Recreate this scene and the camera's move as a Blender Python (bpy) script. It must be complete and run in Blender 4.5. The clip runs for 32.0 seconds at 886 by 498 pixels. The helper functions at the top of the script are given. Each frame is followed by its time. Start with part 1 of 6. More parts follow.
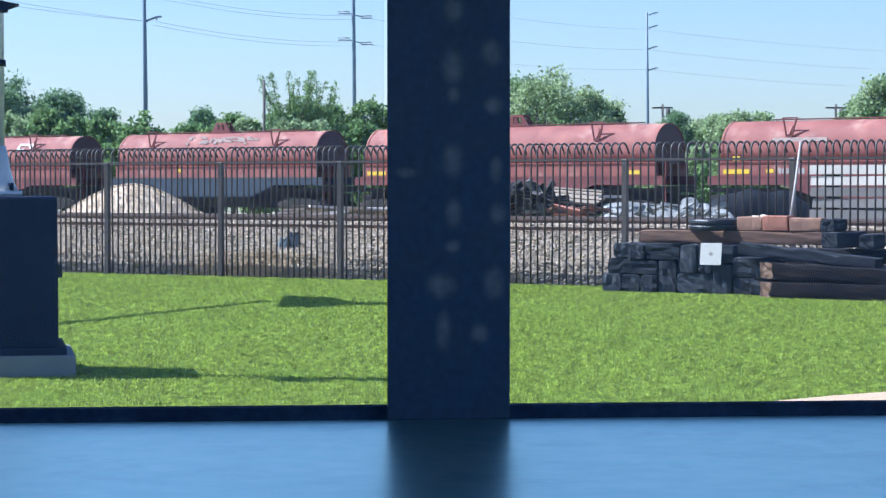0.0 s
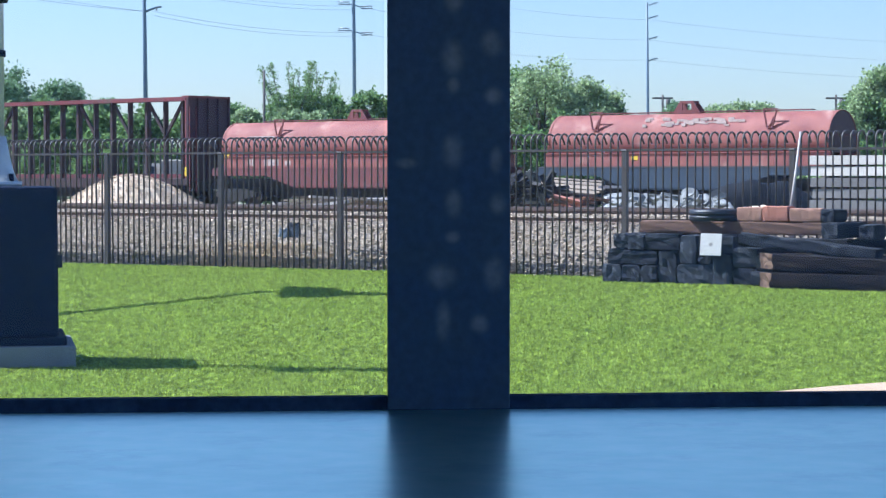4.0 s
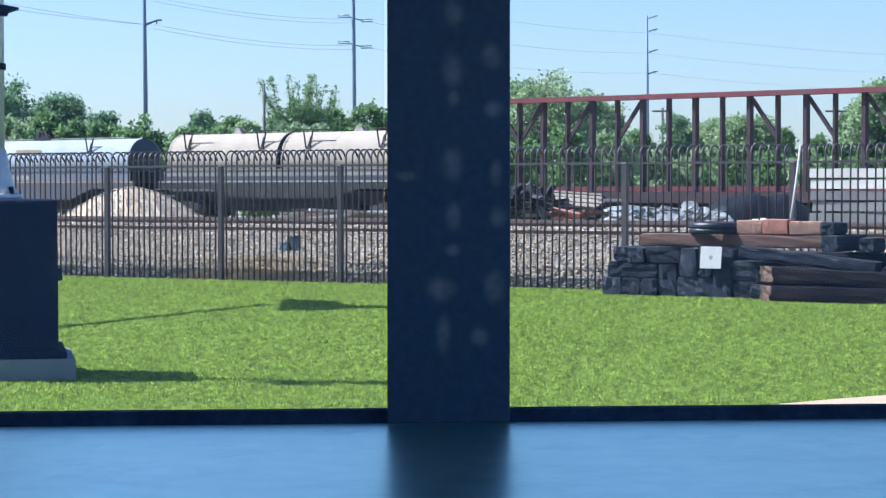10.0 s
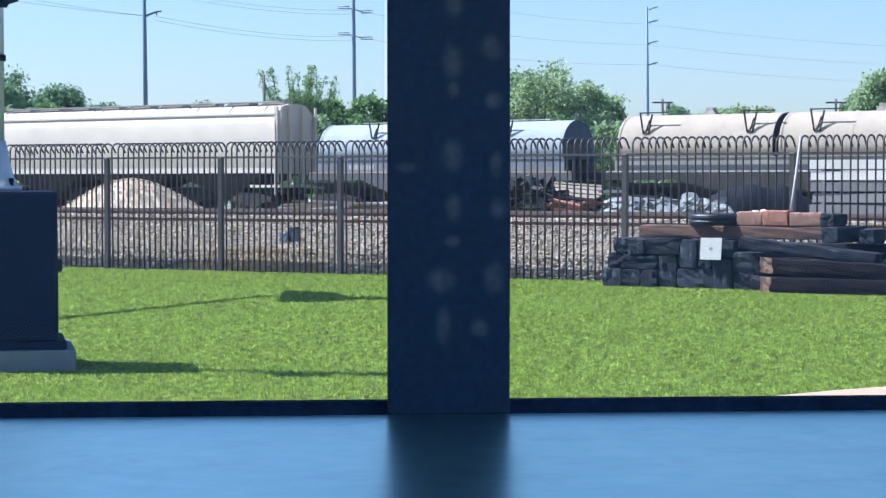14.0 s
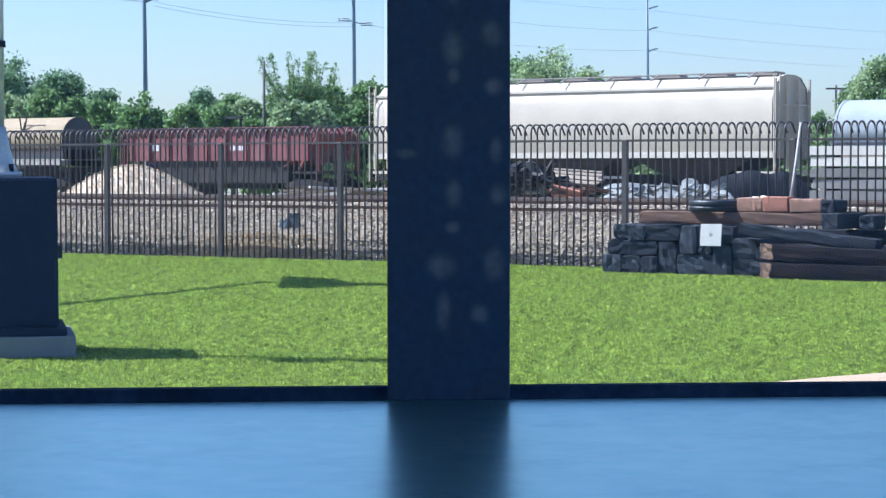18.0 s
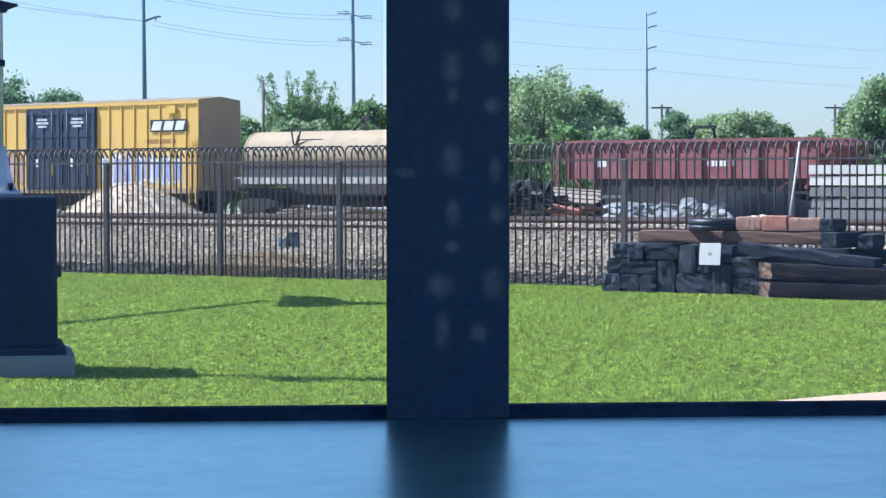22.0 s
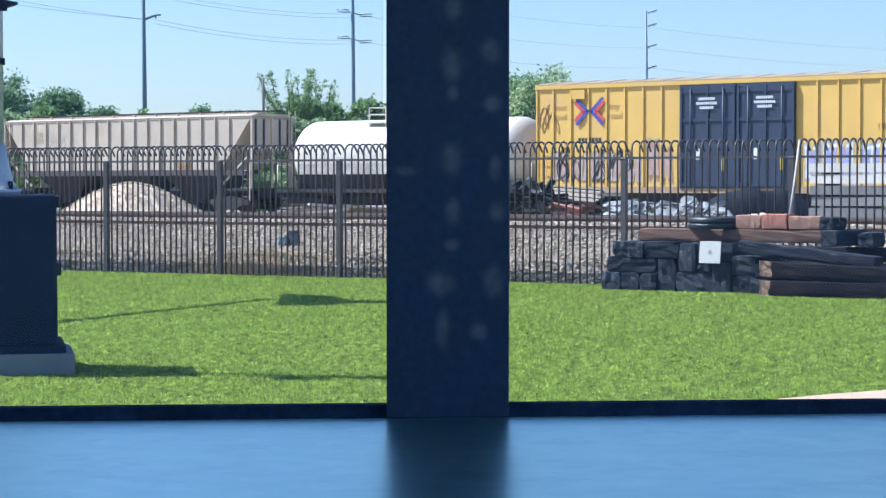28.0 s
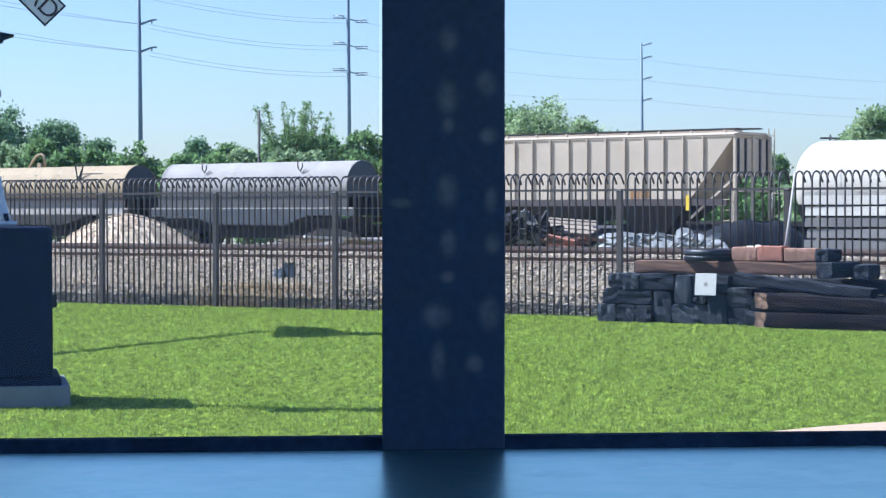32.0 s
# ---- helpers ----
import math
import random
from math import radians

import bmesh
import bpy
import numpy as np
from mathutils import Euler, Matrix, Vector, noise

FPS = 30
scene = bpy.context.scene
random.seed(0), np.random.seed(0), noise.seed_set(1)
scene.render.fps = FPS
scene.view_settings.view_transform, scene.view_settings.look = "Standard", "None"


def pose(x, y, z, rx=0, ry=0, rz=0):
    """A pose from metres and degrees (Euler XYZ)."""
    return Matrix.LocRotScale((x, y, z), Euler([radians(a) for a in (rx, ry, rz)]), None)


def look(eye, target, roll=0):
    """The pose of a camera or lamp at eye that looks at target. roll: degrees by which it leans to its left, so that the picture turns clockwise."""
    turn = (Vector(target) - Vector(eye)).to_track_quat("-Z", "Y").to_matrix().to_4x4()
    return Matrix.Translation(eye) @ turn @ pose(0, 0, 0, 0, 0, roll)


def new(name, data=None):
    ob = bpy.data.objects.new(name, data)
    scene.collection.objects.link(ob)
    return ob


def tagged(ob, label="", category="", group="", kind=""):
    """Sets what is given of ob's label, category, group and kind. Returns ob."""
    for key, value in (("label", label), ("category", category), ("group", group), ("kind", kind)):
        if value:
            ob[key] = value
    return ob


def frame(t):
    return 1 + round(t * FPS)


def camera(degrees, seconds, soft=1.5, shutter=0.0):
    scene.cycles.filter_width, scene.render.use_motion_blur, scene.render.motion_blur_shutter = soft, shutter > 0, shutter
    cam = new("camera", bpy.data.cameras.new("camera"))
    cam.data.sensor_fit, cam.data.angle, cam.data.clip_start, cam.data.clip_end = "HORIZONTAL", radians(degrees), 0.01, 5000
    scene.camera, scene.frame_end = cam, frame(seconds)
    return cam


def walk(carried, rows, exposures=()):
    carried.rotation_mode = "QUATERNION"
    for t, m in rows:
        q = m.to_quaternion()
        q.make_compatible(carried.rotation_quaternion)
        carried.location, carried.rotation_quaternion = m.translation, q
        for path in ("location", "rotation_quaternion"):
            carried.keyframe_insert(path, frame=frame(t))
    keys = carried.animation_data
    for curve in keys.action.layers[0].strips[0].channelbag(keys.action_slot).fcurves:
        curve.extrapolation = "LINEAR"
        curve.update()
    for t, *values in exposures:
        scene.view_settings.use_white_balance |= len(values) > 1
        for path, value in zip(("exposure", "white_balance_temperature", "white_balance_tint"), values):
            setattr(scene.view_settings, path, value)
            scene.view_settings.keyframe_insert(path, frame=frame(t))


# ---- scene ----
cam = camera(22.9, 32.0, soft=1.3)

# The camera stands in a room behind a window; it only tilts and turns a little.
EYE = (0.0, 0.0, 1.43)
AIM = (
    (0.0, -1.626, -0.001), (0.5, -1.671, -0.001), (1.0, -1.716, -0.001), (1.5, -1.762, -0.001), (2.0, -1.762, -0.001),
    (2.5, -1.784, -0.001), (3.0, -1.852, -0.001), (3.5, -1.876, -0.001), (5.5, -1.852, -0.001), (6.0, -1.83, -0.001),
    (6.5, -1.876, -0.001), (7.0, -1.808, -0.001), (7.5, -1.784, -0.001), (8.0, -1.784, -0.001), (8.5, -1.716, -0.001),
    (9.0, -1.74, -0.001), (9.5, -1.603, -0.001), (10.0, -1.535, -0.001), (10.5, -1.603, -0.001), (11.0, -1.626, -0.001),
    (11.5, -1.671, -0.001), (12.0, -1.648, -0.001), (12.5, -1.58, -0.001), (13.0, -1.648, -0.001), (13.5, -1.694, -0.001),
    (14.0, -1.762, -0.001), (14.5, -1.83, -0.001), (16.5, -1.988, -0.001), (17.0, -2.011, -0.001), (17.5, -2.011, -0.001),
    (18.0, -2.125, -0.001), (18.5, -2.102, -0.001), (19.0, -2.125, 0.021), (19.5, -2.079, -0.001), (20.0, -2.079, -0.001),
    (20.5, -1.603, -0.001), (21.0, -1.513, 0.021), (21.5, -1.58, 0.021), (22.0, -1.626, 0.021), (22.5, -1.671, 0.021),
    (23.0, -1.671, 0.021), (23.5, -1.716, 0.021), (24.0, -1.74, 0.021), (24.5, -1.83, 0.021), (25.0, -2.261, -0.001),
    (25.5, -2.441, -0.001), (27.5, -1.535, 0.021), (28.0, -1.671, 0.021), (28.5, -1.762, 0.021), (29.0, -1.309, 0.067),
    (29.5, -1.263, 0.089), (30.0, -0.9, 0.113), (30.5, -0.854, 0.113), (31.0, -0.854, 0.113), (31.5, -0.764, 0.135),
    (32.0, -0.832, 0.135),
)

walk(cam, [(t, pose(*EYE, 90 + tilt, 0, -turn)) for t, tilt, turn in AIM],
     exposures=[(0.0, 1.12, 5350, 15), (32.0, 1.12, 5350, 15)])

# ---- light ----
SUN_FROM = Vector((-0.975, 0.22, 0.0)).normalized()
SUN_HEIGHT = radians(49)
world = bpy.data.worlds.new("sky")
scene.world = world
world.use_nodes = True
wn = world.node_tree
sky = wn.nodes.new("ShaderNodeTexSky")
sky.sky_type = "NISHITA"
sky.sun_disc = False
sky.sun_elevation = SUN_HEIGHT
sky.sun_rotation = math.atan2(SUN_FROM.x, SUN_FROM.y)
sky.altitude = 30
sky.air_density = 1.0
sky.dust_density = 0.6
sky.ozone_density = 3.1
wn.nodes["Background"].inputs[1].default_value = 0.078
wn.links.new(sky.outputs[0], wn.nodes["Background"].inputs[0])

sun_data = bpy.data.lights.new("sun", "SUN")
sun_data.energy, sun_data.angle, sun_data.color = 5.0, radians(0.5), (1.0, 0.95, 0.86)
sun = new("sun", sun_data)
sun_dir = (SUN_FROM * math.cos(SUN_HEIGHT) + Vector((0, 0, math.sin(SUN_HEIGHT))))
sun.matrix_world = look(sun_dir * 100, (0, 0, 0))


# ---- materials ----
def material(name, colour, rough=0.7, metal=0.0, scale=8.0, amount=0.25, second=None, bump=0.2, fine=90.0,
             coords="Object", stretch=(1, 1, 1), spec=0.5, random_tint=0.0, island_tint=0.0, stain=None, stain_scale=0.6, ior=1.5):
    """A surface with coarse stains and fine grain. second: the colour of its stains."""
    m = bpy.data.materials.new(name)
    m.use_nodes = True
    nt = m.node_tree
    n, l = nt.nodes, nt.links
    b = n["Principled BSDF"]
    b.inputs["Roughness"].default_value = rough
    b.inputs["Metallic"].default_value = metal
    b.inputs["Specular IOR Level"].default_value = spec
    b.inputs["IOR"].default_value = ior
    tc = n.new("ShaderNodeTexCoord")
    mp = n.new("ShaderNodeMapping")
    mp.inputs["Scale"].default_value = stretch
    l.new(tc.outputs[coords], mp.inputs[0])
    big = n.new("ShaderNodeTexNoise")
    big.inputs["Scale"].default_value = scale
    big.inputs["Detail"].default_value = 6
    big.inputs["Roughness"].default_value = 0.65
    l.new(mp.outputs[0], big.inputs["Vector"])
    small = n.new("ShaderNodeTexNoise")
    small.inputs["Scale"].default_value = fine
    small.inputs["Detail"].default_value = 3
    l.new(mp.outputs[0], small.inputs["Vector"])
    ramp = n.new("ShaderNodeValToRGB")
    ramp.color_ramp.elements[0].position, ramp.color_ramp.elements[1].position = 0.38, 0.66
    dark = second or tuple(c * (1 - amount) for c in colour)
    ramp.color_ramp.elements[0].color = (*dark, 1)
    ramp.color_ramp.elements[1].color = (*colour, 1)
    l.new(big.outputs[0], ramp.inputs[0])
    mix = n.new("ShaderNodeMix")
    mix.data_type, mix.blend_type = "RGBA", "OVERLAY"
    mix.inputs[0].default_value = 0.35
    l.new(ramp.outputs[0], mix.inputs[6])
    l.new(small.outputs[0], mix.inputs[7])
    out = mix.outputs[2]
    if stain:
        st = n.new("ShaderNodeTexNoise")
        st.inputs["Scale"].default_value = stain_scale
        st.inputs["Detail"].default_value = 9
        st.inputs["Roughness"].default_value = 0.7
        l.new(mp.outputs[0], st.inputs["Vector"])
        sr = n.new("ShaderNodeValToRGB")
        sr.color_ramp.elements[0].position, sr.color_ramp.elements[1].position = 0.54, 0.68
        l.new(st.outputs[0], sr.inputs[0])
        sm = n.new("ShaderNodeMix")
        sm.data_type = "RGBA"
        sm.inputs[7].default_value = (*stain, 1)
        l.new(sr.outputs[0], sm.inputs[0])
        l.new(out, sm.inputs[6])
        out = sm.outputs[2]
    if random_tint or island_tint:
        src = n.new("ShaderNodeObjectInfo").outputs["Random"] if random_tint else n.new("ShaderNodeNewGeometry").outputs["Random Per Island"]
        width = random_tint or island_tint
        rng = n.new("ShaderNodeMapRange")
        rng.inputs[3].default_value, rng.inputs[4].default_value = 1 - width, 1 + width
        l.new(src, rng.inputs[0])
        hsv = n.new("ShaderNodeHueSaturation")
        l.new(rng.outputs[0], hsv.inputs["Value"])
        l.new(out, hsv.inputs["Color"])
        out = hsv.outputs[0]
    l.new(out, b.inputs["Base Color"])
    if bump:
        bp = n.new("ShaderNodeBump")
        bp.inputs["Strength"].default_value = bump
        bp.inputs["Distance"].default_value = 0.01
        l.new(small.outputs[0], bp.inputs["Height"])
        l.new(bp.outputs[0], b.inputs["Normal"])
    return m


M = {
    "lawn": material("lawn_soil", (0.05, 0.08, 0.02), 0.95, scale=1.5, second=(0.032, 0.055, 0.014), fine=60, bump=0.6, coords="Object"),
    "blade": material("grass_blade", (0.51, 0.63, 0.10), 0.6, scale=14, second=(0.182, 0.255, 0.042), fine=40, bump=0, island_tint=0.75, spec=0.2, stain=(0.275, 0.385, 0.056), stain_scale=0.55),
    "earth": material("yard_earth", (0.36, 0.32, 0.26), 0.95, scale=0.25, second=(0.20, 0.20, 0.12), fine=12, bump=0.5),
    "ballast": material("ballast_bed", (0.28, 0.235, 0.185), 0.95, scale=3, second=(0.13, 0.11, 0.09), fine=40, bump=0.8),
    "stone": material("ballast_stone", (0.62, 0.51, 0.375), 0.9, scale=1.2, second=(0.48, 0.39, 0.285), fine=30, bump=0.3, island_tint=0.33),
    "pale_stone": material("pale_gravel", (0.71, 0.59, 0.43), 0.95, scale=1.0, second=(0.57, 0.45, 0.32), fine=25, bump=0.3, island_tint=0.2),
    "sand": material("tan_sand", (0.62, 0.45, 0.25), 0.95, scale=1.0, second=(0.5, 0.37, 0.21), fine=25, bump=0.3, island_tint=0.2),
    "fence": material("fence_paint", (0.092, 0.074, 0.062), 0.5, scale=20, amount=0.3, fine=120, bump=0.1, random_tint=0.2),
    "tie_black": material("creosote_timber", (0.018, 0.021, 0.028), 0.95, scale=7, second=(0.048, 0.053, 0.063), fine=60, stretch=(1, 4, 4), bump=0.9, random_tint=0.3, spec=0.1, stain=(0.14, 0.15, 0.165), stain_scale=4.2),
    "tie_brown": material("old_timber", (0.235, 0.125, 0.075), 0.85, scale=5, second=(0.11, 0.06, 0.042), fine=50, stretch=(1, 8, 8), bump=0.7, random_tint=0.3),
    "tie_dark": material("dark_old_timber", (0.022, 0.017, 0.015), 0.95, spec=0.1, scale=5, second=(0.012, 0.011, 0.012), fine=50, stretch=(1, 8, 8), bump=0.8, random_tint=0.3, stain=(0.045, 0.032, 0.025), stain_scale=1.6),
    "tie_rust": material("rust_brown_timber", (0.46, 0.245, 0.16), 0.85, scale=5, second=(0.28, 0.15, 0.105), fine=50, stretch=(1, 8, 8), bump=0.5),
    "tie_split": material("split_timber_end", (0.20, 0.13, 0.085), 0.95, scale=9, second=(0.07, 0.045, 0.035), fine=60, bump=0.8, spec=0.1),
    "rag_dark": material("dark_rag", (0.045, 0.06, 0.085), 0.9, scale=9, amount=0.4, fine=60, bump=0.3),
    "end_brown": material("brown_end", (0.44, 0.30, 0.16), 0.75, scale=1.5, second=(0.30, 0.20, 0.12), fine=18, bump=0.1),
    "sill_blue": material("grimy_blue_grey_sill", (0.075, 0.085, 0.105), 0.7, scale=1.5, second=(0.085, 0.07, 0.07), fine=18, bump=0.1),
    "body_blue": material("grimy_blue_grey_body", (0.17, 0.19, 0.225), 0.7, scale=1.5, second=(0.13, 0.13, 0.145), fine=18, bump=0.1),
    # dark brown; on tan cars the low side's shade is put into it
    "body_brown": material("dark_brown_body", (0.080, 0.058, 0.054), 0.75, scale=1.5, second=(0.055, 0.042, 0.040), fine=18, bump=0.1),
    "body_grey": material("grimy_grey_body", (0.085, 0.080, 0.078), 0.75, scale=1.5, second=(0.05, 0.048, 0.048), fine=18, bump=0.1),
    "flange": material("pale_dusty_flange", (0.48, 0.44, 0.39), 0.8, scale=2.5, second=(0.28, 0.25, 0.22), fine=18, bump=0.1),
    "tie_red": material("red_timber", (0.52, 0.21, 0.135), 0.85, scale=5, second=(0.36, 0.15, 0.10), fine=50, stretch=(1, 8, 8), bump=0.5),
    "rubber": material("tyre_rubber", (0.014, 0.016, 0.021), 0.42, scale=20, amount=0.3, fine=150, bump=0.3),
    "stick": material("weathered_stick", (0.55, 0.50, 0.46), 0.8, scale=12, amount=0.25, fine=80, bump=0.3),
    "card": material("white_card", (0.64, 0.61, 0.56), 0.6, scale=6, amount=0.08, fine=50, bump=0.05),
    "rail": material("rusty_rail", (0.19, 0.127, 0.10), 0.8, 0.0, scale=6, second=(0.11, 0.074, 0.058), fine=60, bump=0.3),
    "railhead": material("worn_rail_head", (0.5, 0.48, 0.45), 0.35, 0.9, scale=10, amount=0.2, fine=60, bump=0.05),
    "black_paint": material("black_paint", (0.006, 0.013, 0.038), 0.85, spec=0.12, scale=6, amount=0.35, fine=70, bump=0.15),
    "slab": material("cast_concrete", (0.24, 0.25, 0.25), 0.9, scale=4, amount=0.25, fine=60, bump=0.4),
    "walk": material("pale_concrete", (0.50, 0.36, 0.235), 0.9, scale=2, amount=0.15, fine=50, bump=0.3),
    "silver": material("silver_paint", (0.62, 0.64, 0.66), 0.4, 0.3, scale=6, amount=0.15, fine=60, bump=0.05),
    "white_sign": material("white_sign", (0.75, 0.75, 0.74), 0.5, scale=5, amount=0.08, fine=60, bump=0.02),
    "oxide": material("oxide_red_paint", (0.335, 0.118, 0.092), 0.75, scale=1.2, second=(0.225, 0.064, 0.054), fine=18, bump=0.08, stain=(0.48, 0.29, 0.23), stain_scale=0.5),
    # darker oxide red: grime, with the low sides' shade put into the colour
    "oxide_shaded": material("grimy_shaded_oxide", (0.21, 0.062, 0.055), 0.85, scale=1.2, second=(0.14, 0.045, 0.045), fine=18, bump=0.08, stain=(0.12, 0.075, 0.07), stain_scale=0.7),
    "cream_car": material("cream_cover_paint", (0.46, 0.385, 0.295), 0.85, spec=0.25, scale=0.9, amount=0.12, fine=14, bump=0.05, stain=(0.36, 0.30, 0.23), stain_scale=0.4),
    "cream_grimy": material("grimy_cream_body", (0.30, 0.275, 0.24), 0.85, spec=0.25, scale=0.9, amount=0.3, fine=14, bump=0.05),
    "maroon_faded": material("faded_maroon_paint", (0.25, 0.075, 0.07), 0.75, scale=0.9, second=(0.17, 0.05, 0.052), fine=18, bump=0.08, stain=(0.31, 0.17, 0.15), stain_scale=0.7),
    "maroon": material("maroon_paint", (0.20, 0.035, 0.04), 0.6, scale=1.1, second=(0.14, 0.03, 0.032), fine=18, bump=0.08, stain=(0.12, 0.06, 0.05), stain_scale=0.6),
    "white_car": material("chalky_white_paint", (0.60, 0.52, 0.41), 0.6, scale=0.9, amount=0.12, fine=14, bump=0.05, stain=(0.50, 0.43, 0.345), stain_scale=0.35),
    "bright_white": material("clean_white_paint", (0.62, 0.565, 0.475), 0.5, scale=0.9, amount=0.06, fine=14, bump=0.03),
    "blue_car": material("pale_blue_paint", (0.37, 0.405, 0.43), 0.8, spec=0.3, scale=1.0, amount=0.14, fine=15, bump=0.05, stain=(0.43, 0.45, 0.46), stain_scale=0.4),
    "silver_car": material("dull_silver_paint", (0.35, 0.325, 0.30), 0.8, 0.0, spec=0.3, scale=1.0, amount=0.15, fine=15, bump=0.05),
    "tan_car": material("faded_tan_paint", (0.40, 0.30, 0.175), 0.75, scale=1.0, amount=0.2, fine=15, bump=0.06, stain=(0.31, 0.215, 0.135), stain_scale=0.5),
    "scar": material("worn_tan_paint", (0.50, 0.40, 0.27), 0.8, scale=5, amount=0.25, fine=30, bump=0.05),
    "grey_car": material("warm_grey_paint", (0.53, 0.435, 0.33), 0.7, scale=0.8, amount=0.15, fine=15, bump=0.06, stain=(0.44, 0.335, 0.24), stain_scale=0.5),
    "yellow_car": material("golden_yellow_paint", (0.69, 0.43, 0.09), 0.55, scale=0.9, amount=0.1, fine=15, bump=0.05, stain=(0.62, 0.38, 0.13), stain_scale=0.5),
    "door_black": material("black_door_paint", (0.026, 0.038, 0.070), 0.5, scale=1.0, amount=0.2, fine=15, bump=0.05),
    "beam": material("dark_beam_paint", (0.030, 0.020, 0.021), 0.75, scale=1.5, second=(0.055, 0.024, 0.023), fine=18, bump=0.08),
    # dark colours, mostly for the cars' ends
    "end_dark": material("dark_grey", (0.055, 0.060, 0.070), 0.6, scale=1.5, amount=0.3, fine=18, bump=0.08),
    "end_navy": material("dark_navy", (0.035, 0.055, 0.085), 0.6, scale=1.5, amount=0.3, fine=18, bump=0.08),
    "end_plum": material("dark_plum", (0.055, 0.020, 0.026), 0.6, scale=1.5, amount=0.3, fine=18, bump=0.08),
    "underframe": material("grimy_underframe", (0.030, 0.027, 0.025), 0.85, scale=2.0, amount=0.4, fine=20, bump=0.2, stain=(0.07, 0.05, 0.04), stain_scale=1.5),
    "wheel": material("wheel_steel", (0.07, 0.055, 0.045), 0.6, 0.6, scale=4, amount=0.3, fine=30, bump=0.1),
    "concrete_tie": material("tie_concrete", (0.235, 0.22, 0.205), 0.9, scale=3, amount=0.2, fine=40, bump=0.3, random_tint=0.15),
    "concrete_pale": material("pale_tie_concrete", (0.66, 0.61, 0.53), 0.9, scale=3, amount=0.12, fine=40, bump=0.3, random_tint=0.1),
    "galv": material("galvanised_scrap", (0.29, 0.295, 0.28), 0.7, 0.0, scale=4, amount=0.4, fine=25, bump=0.4, random_tint=0.45),
    "scrap_dark": material("dark_scrap_steel", (0.045, 0.042, 0.043), 0.7, 0.3, scale=4, amount=0.4, fine=40, bump=0.3, random_tint=0.4),
    "heap_black": material("black_heap", (0.010, 0.013, 0.019), 0.75, scale=3, amount=0.3, fine=30, bump=0.3, spec=0.2),
    "scrap_rust": material("rusted_scrap", (0.17, 0.075, 0.05), 0.85, 0.1, scale=4, amount=0.3, fine=40, bump=0.3, random_tint=0.3),
    "plank": material("weathered_plank", (0.34, 0.27, 0.20), 0.9, scale=4, amount=0.3, fine=40, stretch=(1, 6, 6), bump=0.4, random_tint=0.3),
    "bark": material("bark", (0.12, 0.095, 0.075), 0.95, scale=3, amount=0.3, fine=30, bump=0.6),
    # leaf greens lifted paler, with distance haze put into the colour
    "leaf": material("green_leaf", (0.28, 0.40, 0.17), 0.7, scale=0.35, second=(0.17, 0.275, 0.095), fine=3, bump=0, island_tint=0.45, spec=0.1),
    "leaf_dark": material("dark_green_leaf", (0.24, 0.36, 0.19), 0.7, scale=0.35, second=(0.15, 0.25, 0.125), fine=3, bump=0, island_tint=0.45, spec=0.1),
    "leaf_light": material("yellow_green_leaf", (0.44, 0.53, 0.29), 0.7, scale=0.35, second=(0.31, 0.41, 0.20), fine=3, bump=0, island_tint=0.45, spec=0.1),
    "pole_steel": material("blue_grey_steel_pole", (0.19, 0.26, 0.33), 0.6, 0.1, scale=2, amount=0.15, fine=20, bump=0.05),
    "pole_wood": material("grey_wood_pole", (0.16, 0.145, 0.13), 0.9, scale=2, amount=0.3, fine=20, stretch=(6, 6, 1), bump=0.3),
    "wire": material("wire", (0.40, 0.44, 0.48), 0.6, 0.3, scale=2, amount=0.1, fine=20, bump=0),
    "ledge": material("glossy_blue_ledge_paint", (0.52, 0.82, 0.80), 0.28, 0.85, scale=5, second=(0.44, 0.74, 0.74), fine=25, bump=0.0, spec=0.3, stain=(0.34, 0.62, 0.66), stain_scale=7),
    "sash": material("dark_sash_paint", (0.08, 0.13, 0.28), 1.0, spec=0.1, scale=10, amount=0.3, fine=80, bump=0.2),
    "plaster": material("room_plaster", (0.72, 0.72, 0.70), 0.9, scale=3, amount=0.15, fine=60, bump=0.2),
    "floorboard": material("room_floor", (0.10, 0.075, 0.055), 0.7, scale=3, amount=0.3, fine=40, stretch=(1, 8, 1), bump=0.3),
    "blue_rag": material("blue_rag", (0.07, 0.10, 0.14), 0.9, scale=9, second=(0.15, 0.18, 0.21), fine=60, bump=0.3),
    "mark_white": material("mark_white", (0.72, 0.72, 0.70), 0.7, scale=4, amount=0.15, fine=30, bump=0),
    "mark_black": material("mark_black", (0.02, 0.02, 0.022), 0.7, scale=4, amount=0.2, fine=30, bump=0),
    "mark_pale_pink": material("mark_pale_pink", (0.60, 0.46, 0.40), 0.75, scale=4, amount=0.3, fine=30, bump=0),
    "mark_lilac": material("mark_lilac", (0.36, 0.36, 0.58), 0.7, scale=4, amount=0.3, fine=30, bump=0),
    "mark_pink": material("mark_pink", (0.50, 0.33, 0.27), 0.7, scale=4, amount=0.3, fine=30, bump=0),
    "mark_grey": material("mark_grey", (0.45, 0.42, 0.40), 0.7, scale=4, amount=0.3, fine=30, bump=0),
    "mark_red": material("mark_red", (0.55, 0.07, 0.06), 0.7, scale=4, amount=0.15, fine=30, bump=0),
    "mark_blue": material("mark_blue", (0.06, 0.07, 0.36), 0.7, scale=4, amount=0.15, fine=30, bump=0),
    "mark_yellow": material("mark_yellow", (0.80, 0.55, 0.03), 0.6, scale=4, amount=0.1, fine=30, bump=0),
